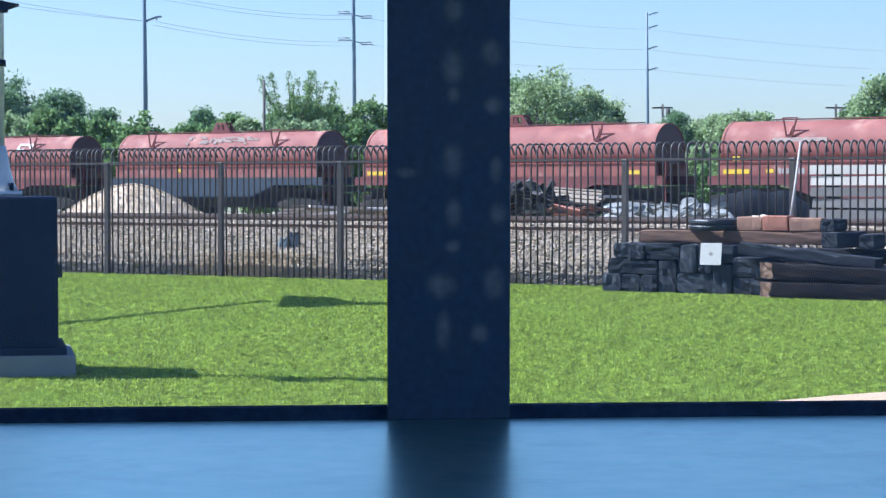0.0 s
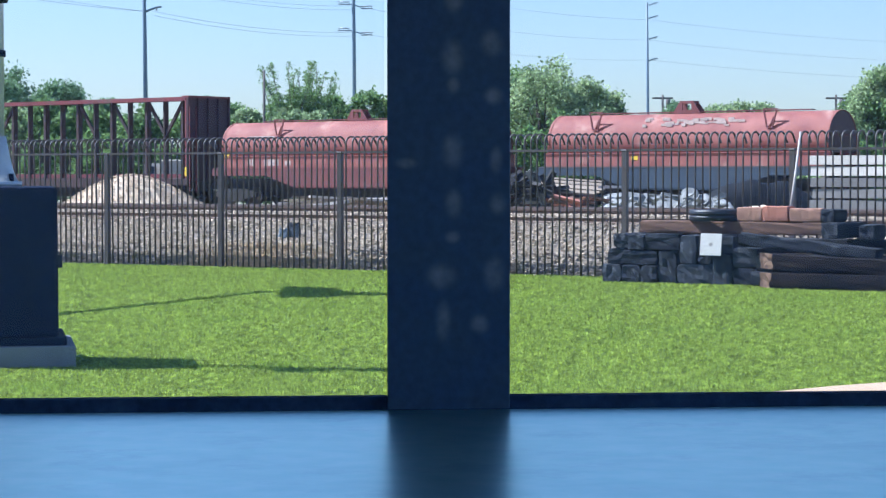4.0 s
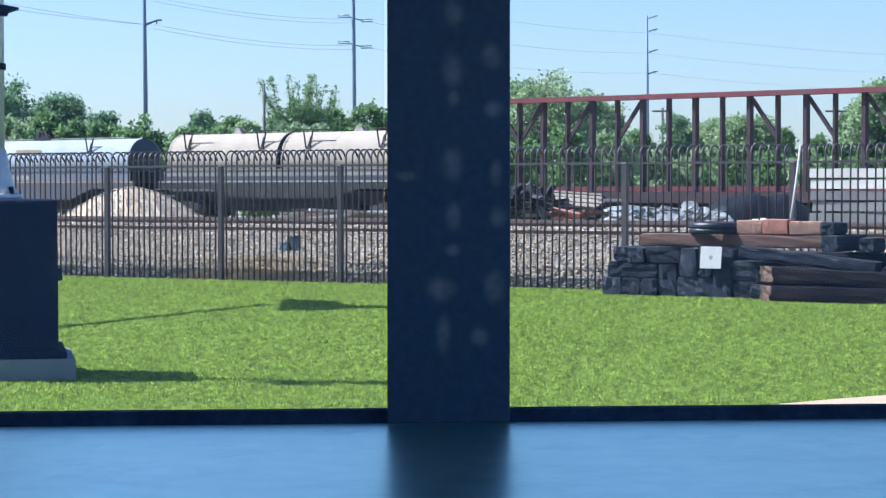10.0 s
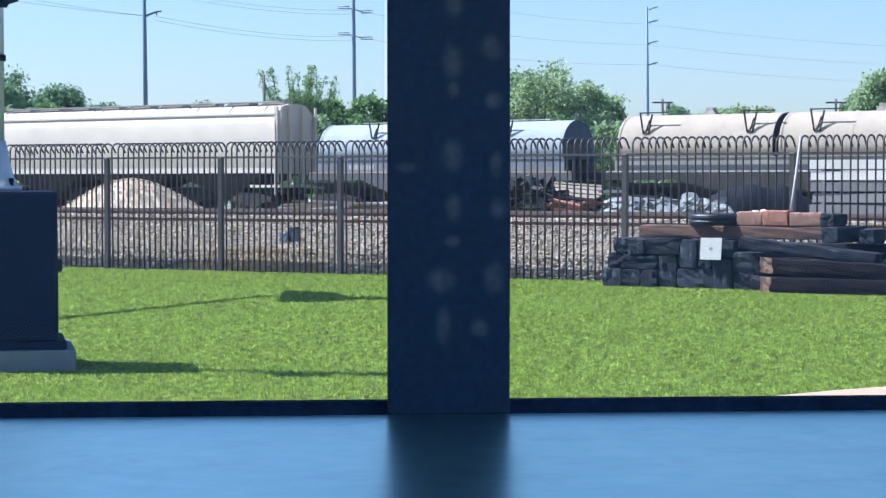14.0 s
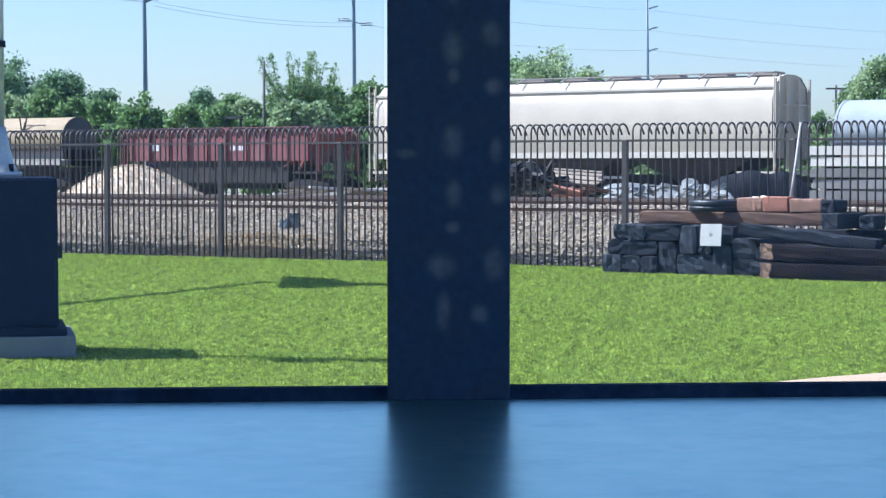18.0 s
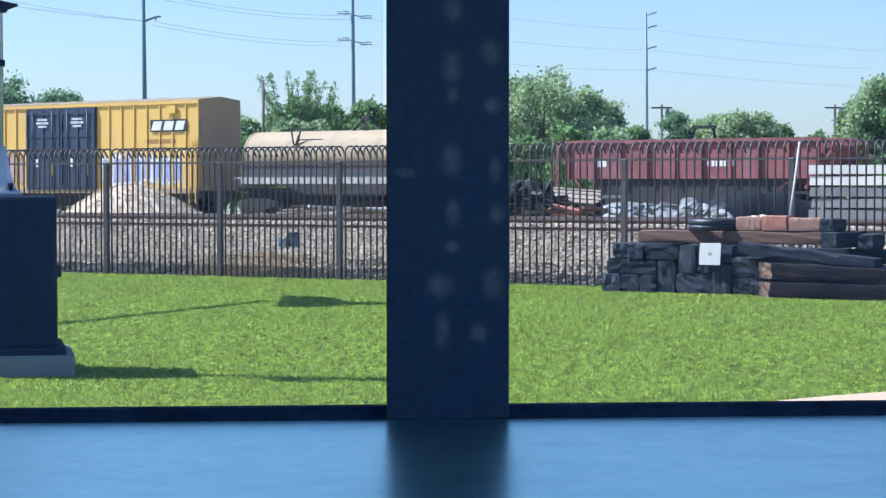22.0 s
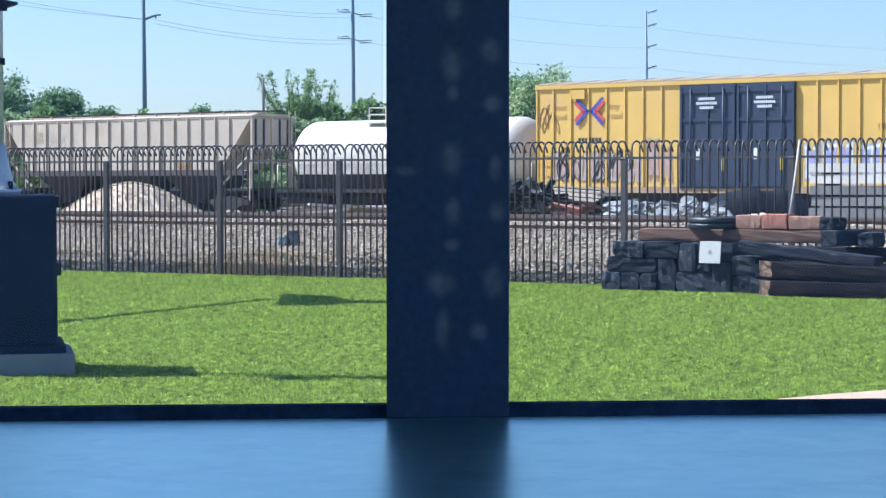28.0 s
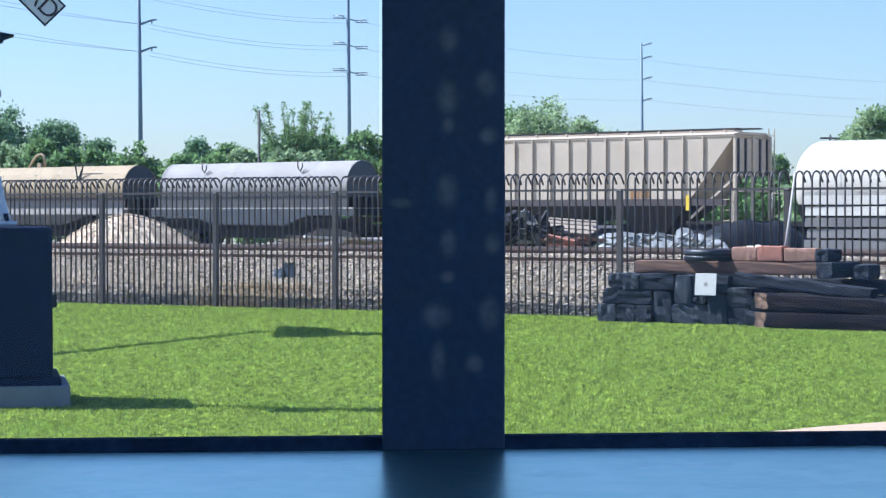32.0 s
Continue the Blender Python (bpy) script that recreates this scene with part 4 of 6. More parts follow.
def build_truck():
    truck_ = thing("parked_truck", at_view(-458, 105.0, -0.25, -8), "white box truck parked beyond the train", "truck")
    soften(part("cargo_box", Mesh().box(-0.9, 1.85, -1.0, 1.0, 0.75, 2.52), M["bright_white"], truck_, "white cargo box"), 0.05)
    cab = Mesh().extrude([(-0.95, 0.7), (0.95, 0.7), (0.95, 1.6), (0.8, 2.35), (-0.8, 2.35), (-0.95, 1.6)], -1.75, -0.95)
    part("cab", cab, M["bright_white"], truck_)
    part("windscreen", Mesh().box(-1.6, -1.1, -0.955, -0.951, 1.6, 2.2), M["door_black"], truck_)
    for x in (-1.3, 1.2):
        for y in (-0.95, 0.7):
            part("wheel", Mesh().tube([(x, y, 0.4), (x, y + 0.25, 0.4)], 0.4, 18), M["rubber"], truck_)
    part("chassis", Mesh().box(-1.7, 1.8, -0.6, 0.6, 0.4, 0.7), M["underframe"], truck_)


def build_litter():
    for name, k0, mat, dx, label in (("rag", 0, "rag_dark", 0.06, "crumpled dark blue rag on the ballast"), ("rag", 4, "blue_rag", -0.12, "crumpled pale blue scrap of cloth on the ballast")):
        rag = Mesh()
        for i in range(k0, k0 + 9):
            a = i * 0.7
            rag.slab([(0.16 * math.cos(a), 0.05 * math.sin(a * 2), -0.14), (0.17 * math.cos(a + 1), 0.04, -0.02), (0.12 * math.cos(a + 2), 0.06, 0.17), (-0.05, 0.0, 0.08)], 0.012)
        thing(name, site(-21.22 + dx, TRACK_P - 2.0, 0.52 - 0.5 * abs(dx - 0.06)), label, "rag", mesh=rag, mat=M[mat])
    rng = random.Random(3)
    for s, p in ((-21.4, 28.55), (-23.9, 28.5), (-20.7, 28.6), (-18.6, 28.5), (-21.9, 28.5), (-21.1, 28.75), (-20.3, 28.5), (-22.3, 28.65), (-19.6, 28.55), (-25.2, 28.5), (-17.4, 28.5), (-21.6, 28.9), (-14.6, 28.5)):
        w = Mesh()
        for i in range(30):
            a, l = rng.uniform(0, 6.28), rng.uniform(0.06, 0.2)
            w.slab([(0, 0, 0), (0.012, 0.01, 0), (0.7 * l * math.cos(a), 0.7 * l * math.sin(a), l)], 0.002)
        thing("weed", site(s, p, 0.0), "small yellow-green weed tuft at the fence", "weed", "weeds", mesh=w, mat=M["weed"])


build_fence()
build_signal()
build_leaning_sign()
build_timber_heap()
build_gravel_heap()
build_scrap()
build_truck()
build_litter()

# ---- freight train ----
def truck(car, x):
    """A two-axle bogie under a car, its middle at x."""
    b = part("bogie", Mesh().box(-0.2, 0.2, -1.1, 1.1, 0.45, 0.75), M["underframe"], car, m=pose(x, 0, 0))
    for y in (-1.05, 1.05):
        f = Mesh()
        f.extrude([(-1.25, 0.42), (-0.75, 0.36), (-0.35, 0.2), (0.35, 0.2), (0.75, 0.36), (1.25, 0.42), (1.25, 0.58), (0.45, 0.76), (-0.45, 0.76), (-1.25, 0.58)], -0.07, 0.07)
        f.v = [(p[1], y + p[0], p[2]) for p in f.v]
        part("side_frame", f, M["underframe"], b)
    for ax in (-0.89, 0.89):
        w = Mesh().tube([(0, -0.82, 0), (0, -0.70, 0)], 0.42, 24).tube([(0, 0.70, 0), (0, 0.82, 0)], 0.42, 24).tube([(0, -1.05, 0), (0, 1.05, 0)], 0.07, 8)
        for k in range(3):
            a = k * 2.09
            w.box(0.12, 0.3, -0.835, -0.82, -0.05, 0.05, pose(0, 0, 0, 0, math.degrees(a), 0))
        place = pose(ax, 0, 0.42)
        WHEELS.append((part("wheelset", w, M["wheel"], b, m=place), place))


WHEELS = []
CARS = []
SPEED = 6.089


def new_car(name, s_left, s_right, label, category):
    """A car whose body spans s_left to s_right when the clip starts; its middle is the origin, on the rail."""
    mid = (s_left + s_right) / 2
    car = thing(name, yard(mid, TRAIN_P, TRAIN_RAIL), label, category, "freight train")
    CARS.append((car, mid))
    return car, (s_right - s_left) / 2


def couplers(car, h, reach=0.9):
    # dark box added under each car to darken the gap above the track
    part("under_box", Mesh().box(-h * 0.5, h * 0.5, -0.55, 0.55, 0.36, 0.72), M["underframe"], car)
    for sgn in (-1, 1):
        part("coupler", Mesh().box(min(sgn * h, sgn * (h + reach)), max(sgn * h, sgn * (h + reach)), -0.09, 0.09, 0.72, 0.95), M["underframe"], car)


def ladder(car, x, y, z0, z1, mat, along=True):
    m = Mesh()
    d = 0.2
    for e in (-d, d):
        p = (x + e, y, 0) if along else (x, y + e, 0)
        m.bar((p[0], p[1], z0), (p[0], p[1], z1), 0.035)
    z = z0 + 0.15
    while z < z1:
        a = (x - d, y, z) if along else (x, y - d, z)
        b = (x + d, y, z) if along else (x, y + d, z)
        m.bar(a, b, 0.025)
        z += 0.38
    return part("ladder", m, mat, car)


def bars(name, car, x, z, y, rows, mat, thick=0.004):
    """Lines of unreadable lettering: rows of (offset x, offset z, width, height)."""
    m = Mesh()
    for dx, dz, w, h in rows:
        k = max(1, int(w / (h * 0.75)))
        for i in range(k):
            a = x + dx + w * i / k
            m.box(a, a + w / k * 0.72, y - thick, y, z + dz, z + dz + h)
    return part(name, m, mat, car)


HOOD_TOP = 3.63


def hood_outline(w=1.02, z0=2.12, zs=2.6, top=HOOD_TOP, n=14):
    pts = [(-w, z0), (-w, zs)]
    for i in range(1, n):
        a = math.pi * i / n
        pts.append((-w * math.cos(a), zs + (top - zs) * math.sin(a)))
    return pts + [(w, zs), (w, z0)]


def coil_car(s0, s1, label, hood_mat, end_mat, belly, joints=(), frame_mat=None, brackets=(), eyes=(), gooseneck=False, tripod=False, hooks=False, marks=(), top=HOOD_TOP, body=None, sill=None, flange=None, rod=True):
    """brackets, eyes and joints: metres from the car's middle. body: the panel under the cover; sill: the side below the flange."""
    car, h = new_car("coil_car", s0 - 0.2, s1 - 0.2, label, "freight car")
    frame_mat = frame_mat or M["underframe"]
    body = body or frame_mat
    sill = sill or frame_mat
    edges = [-h, *joints, h]
    for a, b in zip(edges, edges[1:]):
        a, b = a + (0.13 if a > -h else 0), b - (0.13 if b < h else 0)
        hood = part("hood", Mesh().extrude(hood_outline(top=top, n=22), a, b, smooth=True, caps=False), hood_mat, car, "rounded cover")
        for x, sg in ((a, -1), (b, 1)):
            cap = Mesh().extrude(hood_outline(w=1.0, top=top - 0.02), min(x - sg * 0.06, x - sg * 0.02), max(x - sg * 0.06, x - sg * 0.02))
            part("end_sheet", cap, end_mat, hood)
            rim = Mesh().extrude(hood_outline(w=1.045, top=top + 0.02, n=22), min(x - sg * 0.09, x), max(x - sg * 0.09, x), smooth=True, caps=False)
            part("rim", rim, hood_mat, hood)
            grab = Mesh().bar((x + sg * 0.05, -0.7, 2.75), (x + sg * 0.05, 0.7, 2.75), 0.04)
            for y in (-0.7, 0.7):
                grab.bar((x - sg * 0.03, y, 2.75), (x + sg * 0.07, y, 2.75), 0.04)
            part("grab_bar", grab, frame_mat, hood)
        # seams between the cover's plates
        for k in range(1, 5):
            x = a + (b - a) * k / 5
            part("seam", Mesh().extrude(hood_outline(w=1.026, top=top + 0.006, z0=2.13, n=22), x - 0.025, x + 0.025, smooth=True, caps=False), hood_mat, hood)
        for x in (q - 0.12 for q in brackets if a < q < b):
            v = Mesh()
            if hooks:
                v.tube([(x - 0.15, -0.93, top + 0.1), (x - 0.13, -0.93, 3.35), (x, -0.93, 3.2), (x + 0.12, -0.93, 3.35), (x + 0.13, -0.93, top - 0.1)], 0.028, 6)
            else:
                low, high, y = 3.04, top + 0.07, -0.96
                reach = 1.05 if hood_mat in (M["cream_car"], M["tan_car"]) else 0.34
                v.bar((x - 0.26, y, high), (x - 0.12, y, low), 0.05).bar((x + 0.28, y, high - 0.05), (x + 0.10, y, low), 0.05)
                v.bar((x - 0.12, y, low), (x + 0.12, y, low), 0.05).bar((x - 0.28, y, high), (x + reach, y, high), 0.045)
                v.bar((x, y, low + 0.04), (x + 0.16, y, top - 0.2), 0.04).bar((x - 0.1, y, low + 0.02), (x - 0.1, y + 0.16, low + 0.02), 0.04)
            part("lifting_bracket", v, frame_mat if hood_mat == M["oxide"] else M["underframe"], hood)
        if rod:
            part("roof_walk", Mesh().box(a + 1.7, b - 1.2, -0.16, 0.16, top + 0.03, top + 0.07), frame_mat if hood_mat == M["oxide"] else M["flange"], hood)
        for x in (q + 0.3 for q in eyes if a < q < b):
            g = Mesh()
            if gooseneck:
                g.tube([(x - 0.75, -0.1, top - 0.02), (x - 0.45, -0.1, top + 0.34), (x - 0.2, -0.1, top + 0.56), (x + 0.1, -0.1, top + 0.62), (x + 0.32, -0.1, top + 0.52), (x + 0.40, -0.1, top - 0.02)], 0.065, 7)
                g.box(x - 0.12, x + 0.12, -0.16, -0.04, top - 0.02, top + 0.2)
            elif tripod:
                for fx, fy in ((-0.62, -0.2), (0.12, -0.28), (0.70, 0.1)):
                    g.bar((x + fx, fy, top - 0.03), (x + fx * 0.2, fy * 0.3, top + 0.5), 0.085)
                g.box(x - 0.2, x + 0.2, -0.12, 0.12, top + 0.46, top + 0.6)
            elif joints:
                for y in (-0.1, 0.1):
                    g.slab([(x - 0.3, y, top - 0.02), (x + 0.3, y, top - 0.02), (x + 0.12, y, top + 0.2), (x - 0.12, y, top + 0.2)], 0.04)
                g.box(x - 0.14, x + 0.14, -0.15, 0.15, top + 0.19, top + 0.25)
            else:
                for y in (-0.16, 0.16):
                    g.slab([(x - 0.62, y, top - 0.01), (x + 0.62, y, top - 0.01), (x + 0.30, y, top + 0.40), (x + 0.20, y, top + 0.40), (x + 0.2, y, top + 0.12), (x - 0.2, y, top + 0.12), (x - 0.2, y, top + 0.40), (x - 0.34, y, top + 0.40)], 0.05)
                g.box(x - 0.32, x + 0.28, -0.2, 0.2, top + 0.36, top + 0.46)
            part("lifting_eye", g, hood_mat if gooseneck else M["flange"] if joints else frame_mat, hood)
    # trough sides: an upper panel, a flange, and a lower sill that dips in the middle
    for y, o in ((-1.06, -1), (1.0, 1)):
        part("body_side", Mesh().box(-h - 0.1, h + 0.1, y, y + 0.06, 1.66, 2.13), body, car)
        part("top_chord", Mesh().box(-h - 0.1, h + 0.1, y - 0.04, y + 0.10, 2.131, 2.175), body, car)
        part("flange", Mesh().box(-h - 0.45, h + 0.45, y - 0.07, y + 0.13, 1.60, 1.659), M[flange] if flange else frame_mat, car)
        b = Mesh()
        pts = [(-h - 0.5, 1.32), (-h * 0.62, 1.32), (-h * 0.40, 1.05 - belly), (h * 0.40, 1.05 - belly), (h * 0.62, 1.32), (h + 0.5, 1.32), (h + 0.5, 1.6), (-h - 0.5, 1.6)]
        b.slab([(px, y, pz) for px, pz in reversed(pts)], -0.06)
        part("side_sill", b, sill, car)
        part("sill_edge", Mesh().box(-h * 0.40, h * 0.40, y - 0.05, y + 0.11, 1.0 - belly, 1.045 - belly), sill, car)
        for i in range(11):
            x = -h * 0.40 + h * 0.8 * i / 10
            part("rib", Mesh().box(x - 0.03, x + 0.03, y - 0.05 if o < 0 else y + 0.06, y if o < 0 else y + 0.11, 1.07 - belly, 1.6), sill, car)
    part("floor_pan", Mesh().box(-h - 0.5, h + 0.5, -0.99, 0.99, 1.05, 1.2), M["underframe"], car)
    part("centre_sill", Mesh().box(-h - 0.3, h + 0.3, -0.3, 0.3, 0.62, 1.049), M["underframe"], car)
    part("end_platform", Mesh().box(h + 0.1, h + 0.55, -0.98, 0.98, 1.2, 1.28), M["underframe"], car)
    ladder(car, h + 0.5, -0.85, 0.5, 2.2, frame_mat, along=False)
    # small plates, and full-length bands of another colour
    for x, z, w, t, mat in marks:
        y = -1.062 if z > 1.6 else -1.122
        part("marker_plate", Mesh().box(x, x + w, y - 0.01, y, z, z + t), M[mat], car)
    truck(car, -h + 0.9)
    truck(car, h - 0.9)
    couplers(car, h + 0.5, 0.5)
    return car, h


def box_car(s0, s1):
    car, h = new_car("boxcar", s0, s1, "golden yellow boxcar with black doors and painted scrawls", "freight car")
    z0, z1, w = 1.08, 5.06, 1.27
    part("body", Mesh().box(-h, h, -w, w, z0, z1), M["yellow_car"], car)
    roof = Mesh().extrude([(-w - 0.04, z1 + 0.002), (-w - 0.04, z1 + 0.05), (0, z1 + 0.2), (w + 0.04, z1 + 0.05), (w + 0.04, z1 + 0.002)], -h, h)
    part("roof", roof, M["tan_car"], car)
    for i in range(14):
        x = -h + 2 * h * (i + 0.5) / 14
        part("roof_rib", Mesh().extrude([(-w, z1 + 0.055), (0, z1 + 0.205), (w, z1 + 0.055), (w, z1 + 0.07), (0, z1 + 0.222), (-w, z1 + 0.07)], x - 0.05, x + 0.05), M["silver_car"], car)
    # ribs on the side
    d0, d1 = -2.44, 2.41
    xs = [-h + 0.05, h - 0.05] + [-h + (d0 + h) * k / 8 for k in range(1, 8)] + [d1 + (h - d1) * k / 8 for k in range(1, 8)]
    for x in xs:
        for y in (-w - 0.05, w):
            part("rib", Mesh().box(x - 0.035, x + 0.035, y, y + 0.05, z0 + 0.1, z1 - 0.1), M["yellow_car"], car)
    part("top_sill", Mesh().box(-h, h, -w - 0.07, -w - 0.001, z1 - 0.14, z1), M["yellow_car"], car)
    part("side_sill", Mesh().box(-h, h, -w - 0.06, -w - 0.001, z0 - 0.12, z0 + 0.12), M["end_brown"], car)
    # two black doors
    mid = (d0 + d1) / 2
    for a, b in ((d0 + 0.02, mid - 0.02), (mid + 0.02, d1 - 0.02)):
        door = part("door", Mesh().box(a, b, -w - 0.10, -w - 0.002, z0 + 0.05, z1 - 0.16), M["door_black"], car, "black sliding door")
        m = Mesh()
        for z in (z0 + 0.2, (z0 + z1) / 2 + 0.55, (z0 + z1) / 2 - 0.7, z1 - 0.4):
            m.box(a + 0.05, b - 0.05, -w - 0.14, -w - 0.1005, z - 0.06, z + 0.06)
        for x in (a + 0.07, (a + b) / 2, b - 0.07):
            m.box(x - 0.05, x + 0.05, -w - 0.15, -w - 0.1005, z0 + 0.1, z1 - 0.25)
        part("door_frame", m, M["door_black"], door)
        for x in (a + 0.5, b - 0.5):
            part("lock_bar", Mesh().tube([(x, -w - 0.16, z0 + 0.15), (x, -w - 0.16, z1 - 0.3)], 0.03, 6), M["door_black"], door)
        bars("lettering", door, (a + b) / 2 - 0.45, z1 - 0.95, -w - 0.152, ((0.1, 0.22, 0.7, 0.1), (0, 0.06, 0.9, 0.1), (0.15, -0.1, 0.6, 0.1)), M["mark_white"])
        part("marker", Mesh().box(b - 0.55, b - 0.45, -w - 0.17, -w - 0.161, z0 + 0.7, z0 + 1.2), M["mark_yellow"], door)
        part("marker", Mesh().box(a + 0.75, a + 0.9, -w - 0.17, -w - 0.161, z0 + 1.1, z0 + 1.5), M["mark_white"], door)
    # emblem: crossing chevrons, blue and red
    cx, cz, y = -6.5, z1 - 1.02, -w - 0.06
    for sx in (-1, 1):
        m = Mesh()
        for sz in (-1, 1):
            m.bar((cx + sx * 0.06, y, cz - sz * 0.03), (cx + sx * 0.62, y, cz + sz * 0.50), 0.014, 0.12, up=(0, 0, 1))
        part("emblem", m, M["mark_blue"], car, "blue chevron")
        m = Mesh()
        for sz in (-1, 1):
            m.bar((cx + sx * 0.27, y, cz - sz * 0.02), (cx + sx * 0.68, y, cz + sz * 0.36), 0.014, 0.13, up=(0, 0, 1))
        part("emblem", m, M["mark_red"], car, "red chevron")
    for word, x, z in (("next", cx - 1.42, cz + 0.16), ("load", cx - 1.38, cz - 0.2), ("any", cx + 1.1, cz + 0.16), ("road", cx + 1.15, cz - 0.2)):
        cu = bpy.data.curves.new("slogan", "FONT")
        cu.body, cu.size, cu.align_x, cu.align_y, cu.extrude = word, 0.36, "CENTER", "CENTER", 0.001
        cu.materials.append(M["mark_brown"])
        t = new("slogan", cu)
        t.parent = car
        t.matrix_basis = pose(x, -w - 0.006, z, 90, 0, 0)
    bars("lettering", car, cx - 0.55, cz - 1.2, -w - 0.004, ((0, 0, 1.1, 0.2),), M["mark_black"])
    part("name_panel", Mesh().box(5.98, 8.32, -w - 0.057, -w - 0.051, z1 - 1.36, z1 - 0.82), M["mark_black"], car)
    m = Mesh()
    for x0, x1 in ((6.1, 6.75), (6.85, 7.5), (7.6, 8.2)):
        y, zb, zt = -w - 0.0575, z1 - 1.29, z1 - 0.89
        m.slab([(x0 - 0.05, y, zb), (x1 - 0.12, y, zb), (x1 + 0.03, y, zt), (x0 + 0.1, y, zt)], 0.004)
    part("name_blocks", m, M["mark_white"], car)
    bars("lettering", car, h * 0.62, z1 - 2.0, -w - 0.004, ((0, 0.12, 2.0, 0.2), (0.5, -0.2, 1.0, 0.17)), M["mark_brown"])
    # painted scrawls low on the side: big letters with outlines, and a tangle of thin lines
    rng = random.Random(9)
    lift = 0.004

    def letter(x, z, ww, hh, grow):
        lean = rng.uniform(-0.12, 0.12)
        q = rng.uniform(0.15, 0.4)
        pts = [(-0.5, 0.0), (-0.1, 0.03), (0.0, q), (0.12, 0.02), (0.5, 0.0), (0.46, 0.5), (0.5, 1.0), (0.08, 0.95), (0.0, 1 - q), (-0.1, 1.0), (-0.48, 0.97), (-0.42, 0.5)]
        return [(x + (a + lean * b) * ww * grow, -w - lift, z + hh / 2 + (b - 0.5) * hh * grow) for a, b in pts]

    for x0, x1, n, fill, edge, ground in ((-3.9, -2.75, 2, "mark_pink", "mark_brown", "tan_car"), (2.75, 8.0, 8, "mark_lilac", "mark_white", "mark_grey"), (-8.2, -4.1, 6, "mark_pink", "mark_grey", "mark_brown")):
        step = (x1 - x0) / n
        for mat, grow in ((ground, 1.25), (edge, 1.08), (fill, 0.86)):
            m = Mesh()
            for k in range(n):
                rng.seed(k * 7 + n)
                lift += 0.0003
                hh = rng.uniform(1.0, 1.35) * (1 if n != 6 else 0.75)
                m.slab(letter(x0 + step * (k + 0.5), z0 + 0.3 + rng.uniform(-0.05, 0.15), step * 0.9, hh, grow)[::-1], 0.0002)
            part("scrawl", m, M[mat], car)
    rng.seed(4)
    m = Mesh()
    for k in range(13):
        a0, bx, bz = rng.uniform(0, 6), rng.uniform(-8.0, -4.2), z0 + rng.uniform(0.5, 1.3)
        m.tube([(bx + 0.3 * math.sin(a0 + i * 0.6), -w - 0.02, bz + 0.38 * math.cos(a0 * 2 + i * 0.95)) for i in range(9)], 0.022, 4)
    part("scrawl", m, M["mark_black"], car, "thin black scribble")
    m = Mesh()
    for k in range(5):
        a0, bx, bz = rng.uniform(0, 6), -h + 0.32 + 0.13 * k, z1 - 1.2 + rng.uniform(-0.3, 0.2)
        m.tube([(bx + 0.28 * math.sin(a0 + i * 0.55), -w - 0.012, bz + 0.4 * math.cos(a0 * 2 + i * 0.9)) for i in range(9)], 0.010, 4)
    part("scrawl", m, M["mark_brown"], car, "thin brown scribble")
    # both ends coloured brown, unlike the yellow sides
    for sg in (-1, 1):
        e = Mesh()
        c = Mesh()
        for i in range(9):
            z = z0 + 0.25 + i * 0.42
            c.box(min(sg * (h + 0.0125), sg * (h + 0.06)), max(sg * (h + 0.0125), sg * (h + 0.06)), -w + 0.08, w - 0.08, z, z + 0.18)
        e.box(sg * h if sg > 0 else -h - 0.012, h + 0.012 if sg > 0 else -h, -w, w, z0, z1)
        end = part("end_sheet", e, M["end_brown"], car, "brown corrugated end")
        part("corrugation", c, M["tan_car"], end)
    part("underframe", Mesh().box(-h, h, -1.1, 1.1, 0.75, z0 - 0.001).box(-h * 0.5, h * 0.5, -1.0, 1.0, 0.45, 0.75), M["underframe"], car)
    ladder(car, h - 0.35, -w - 0.09, 0.5, z1 - 1.6, M["yellow_car"])
    ladder(car, -h + 0.35, -w - 0.09, 0.5, z1 - 2.4, M["yellow_car"])
    for x in (-h + 1.75, h - 2.0):
        part("junction_box", Mesh().box(x, x + 0.6, -w - 0.12, -w - 0.06, z1 - 0.55, z1 - 0.2), M["yellow_car"], car)
    truck(car, -h + 1.9)
    truck(car, h - 1.9)
    couplers(car, h, 0.9)


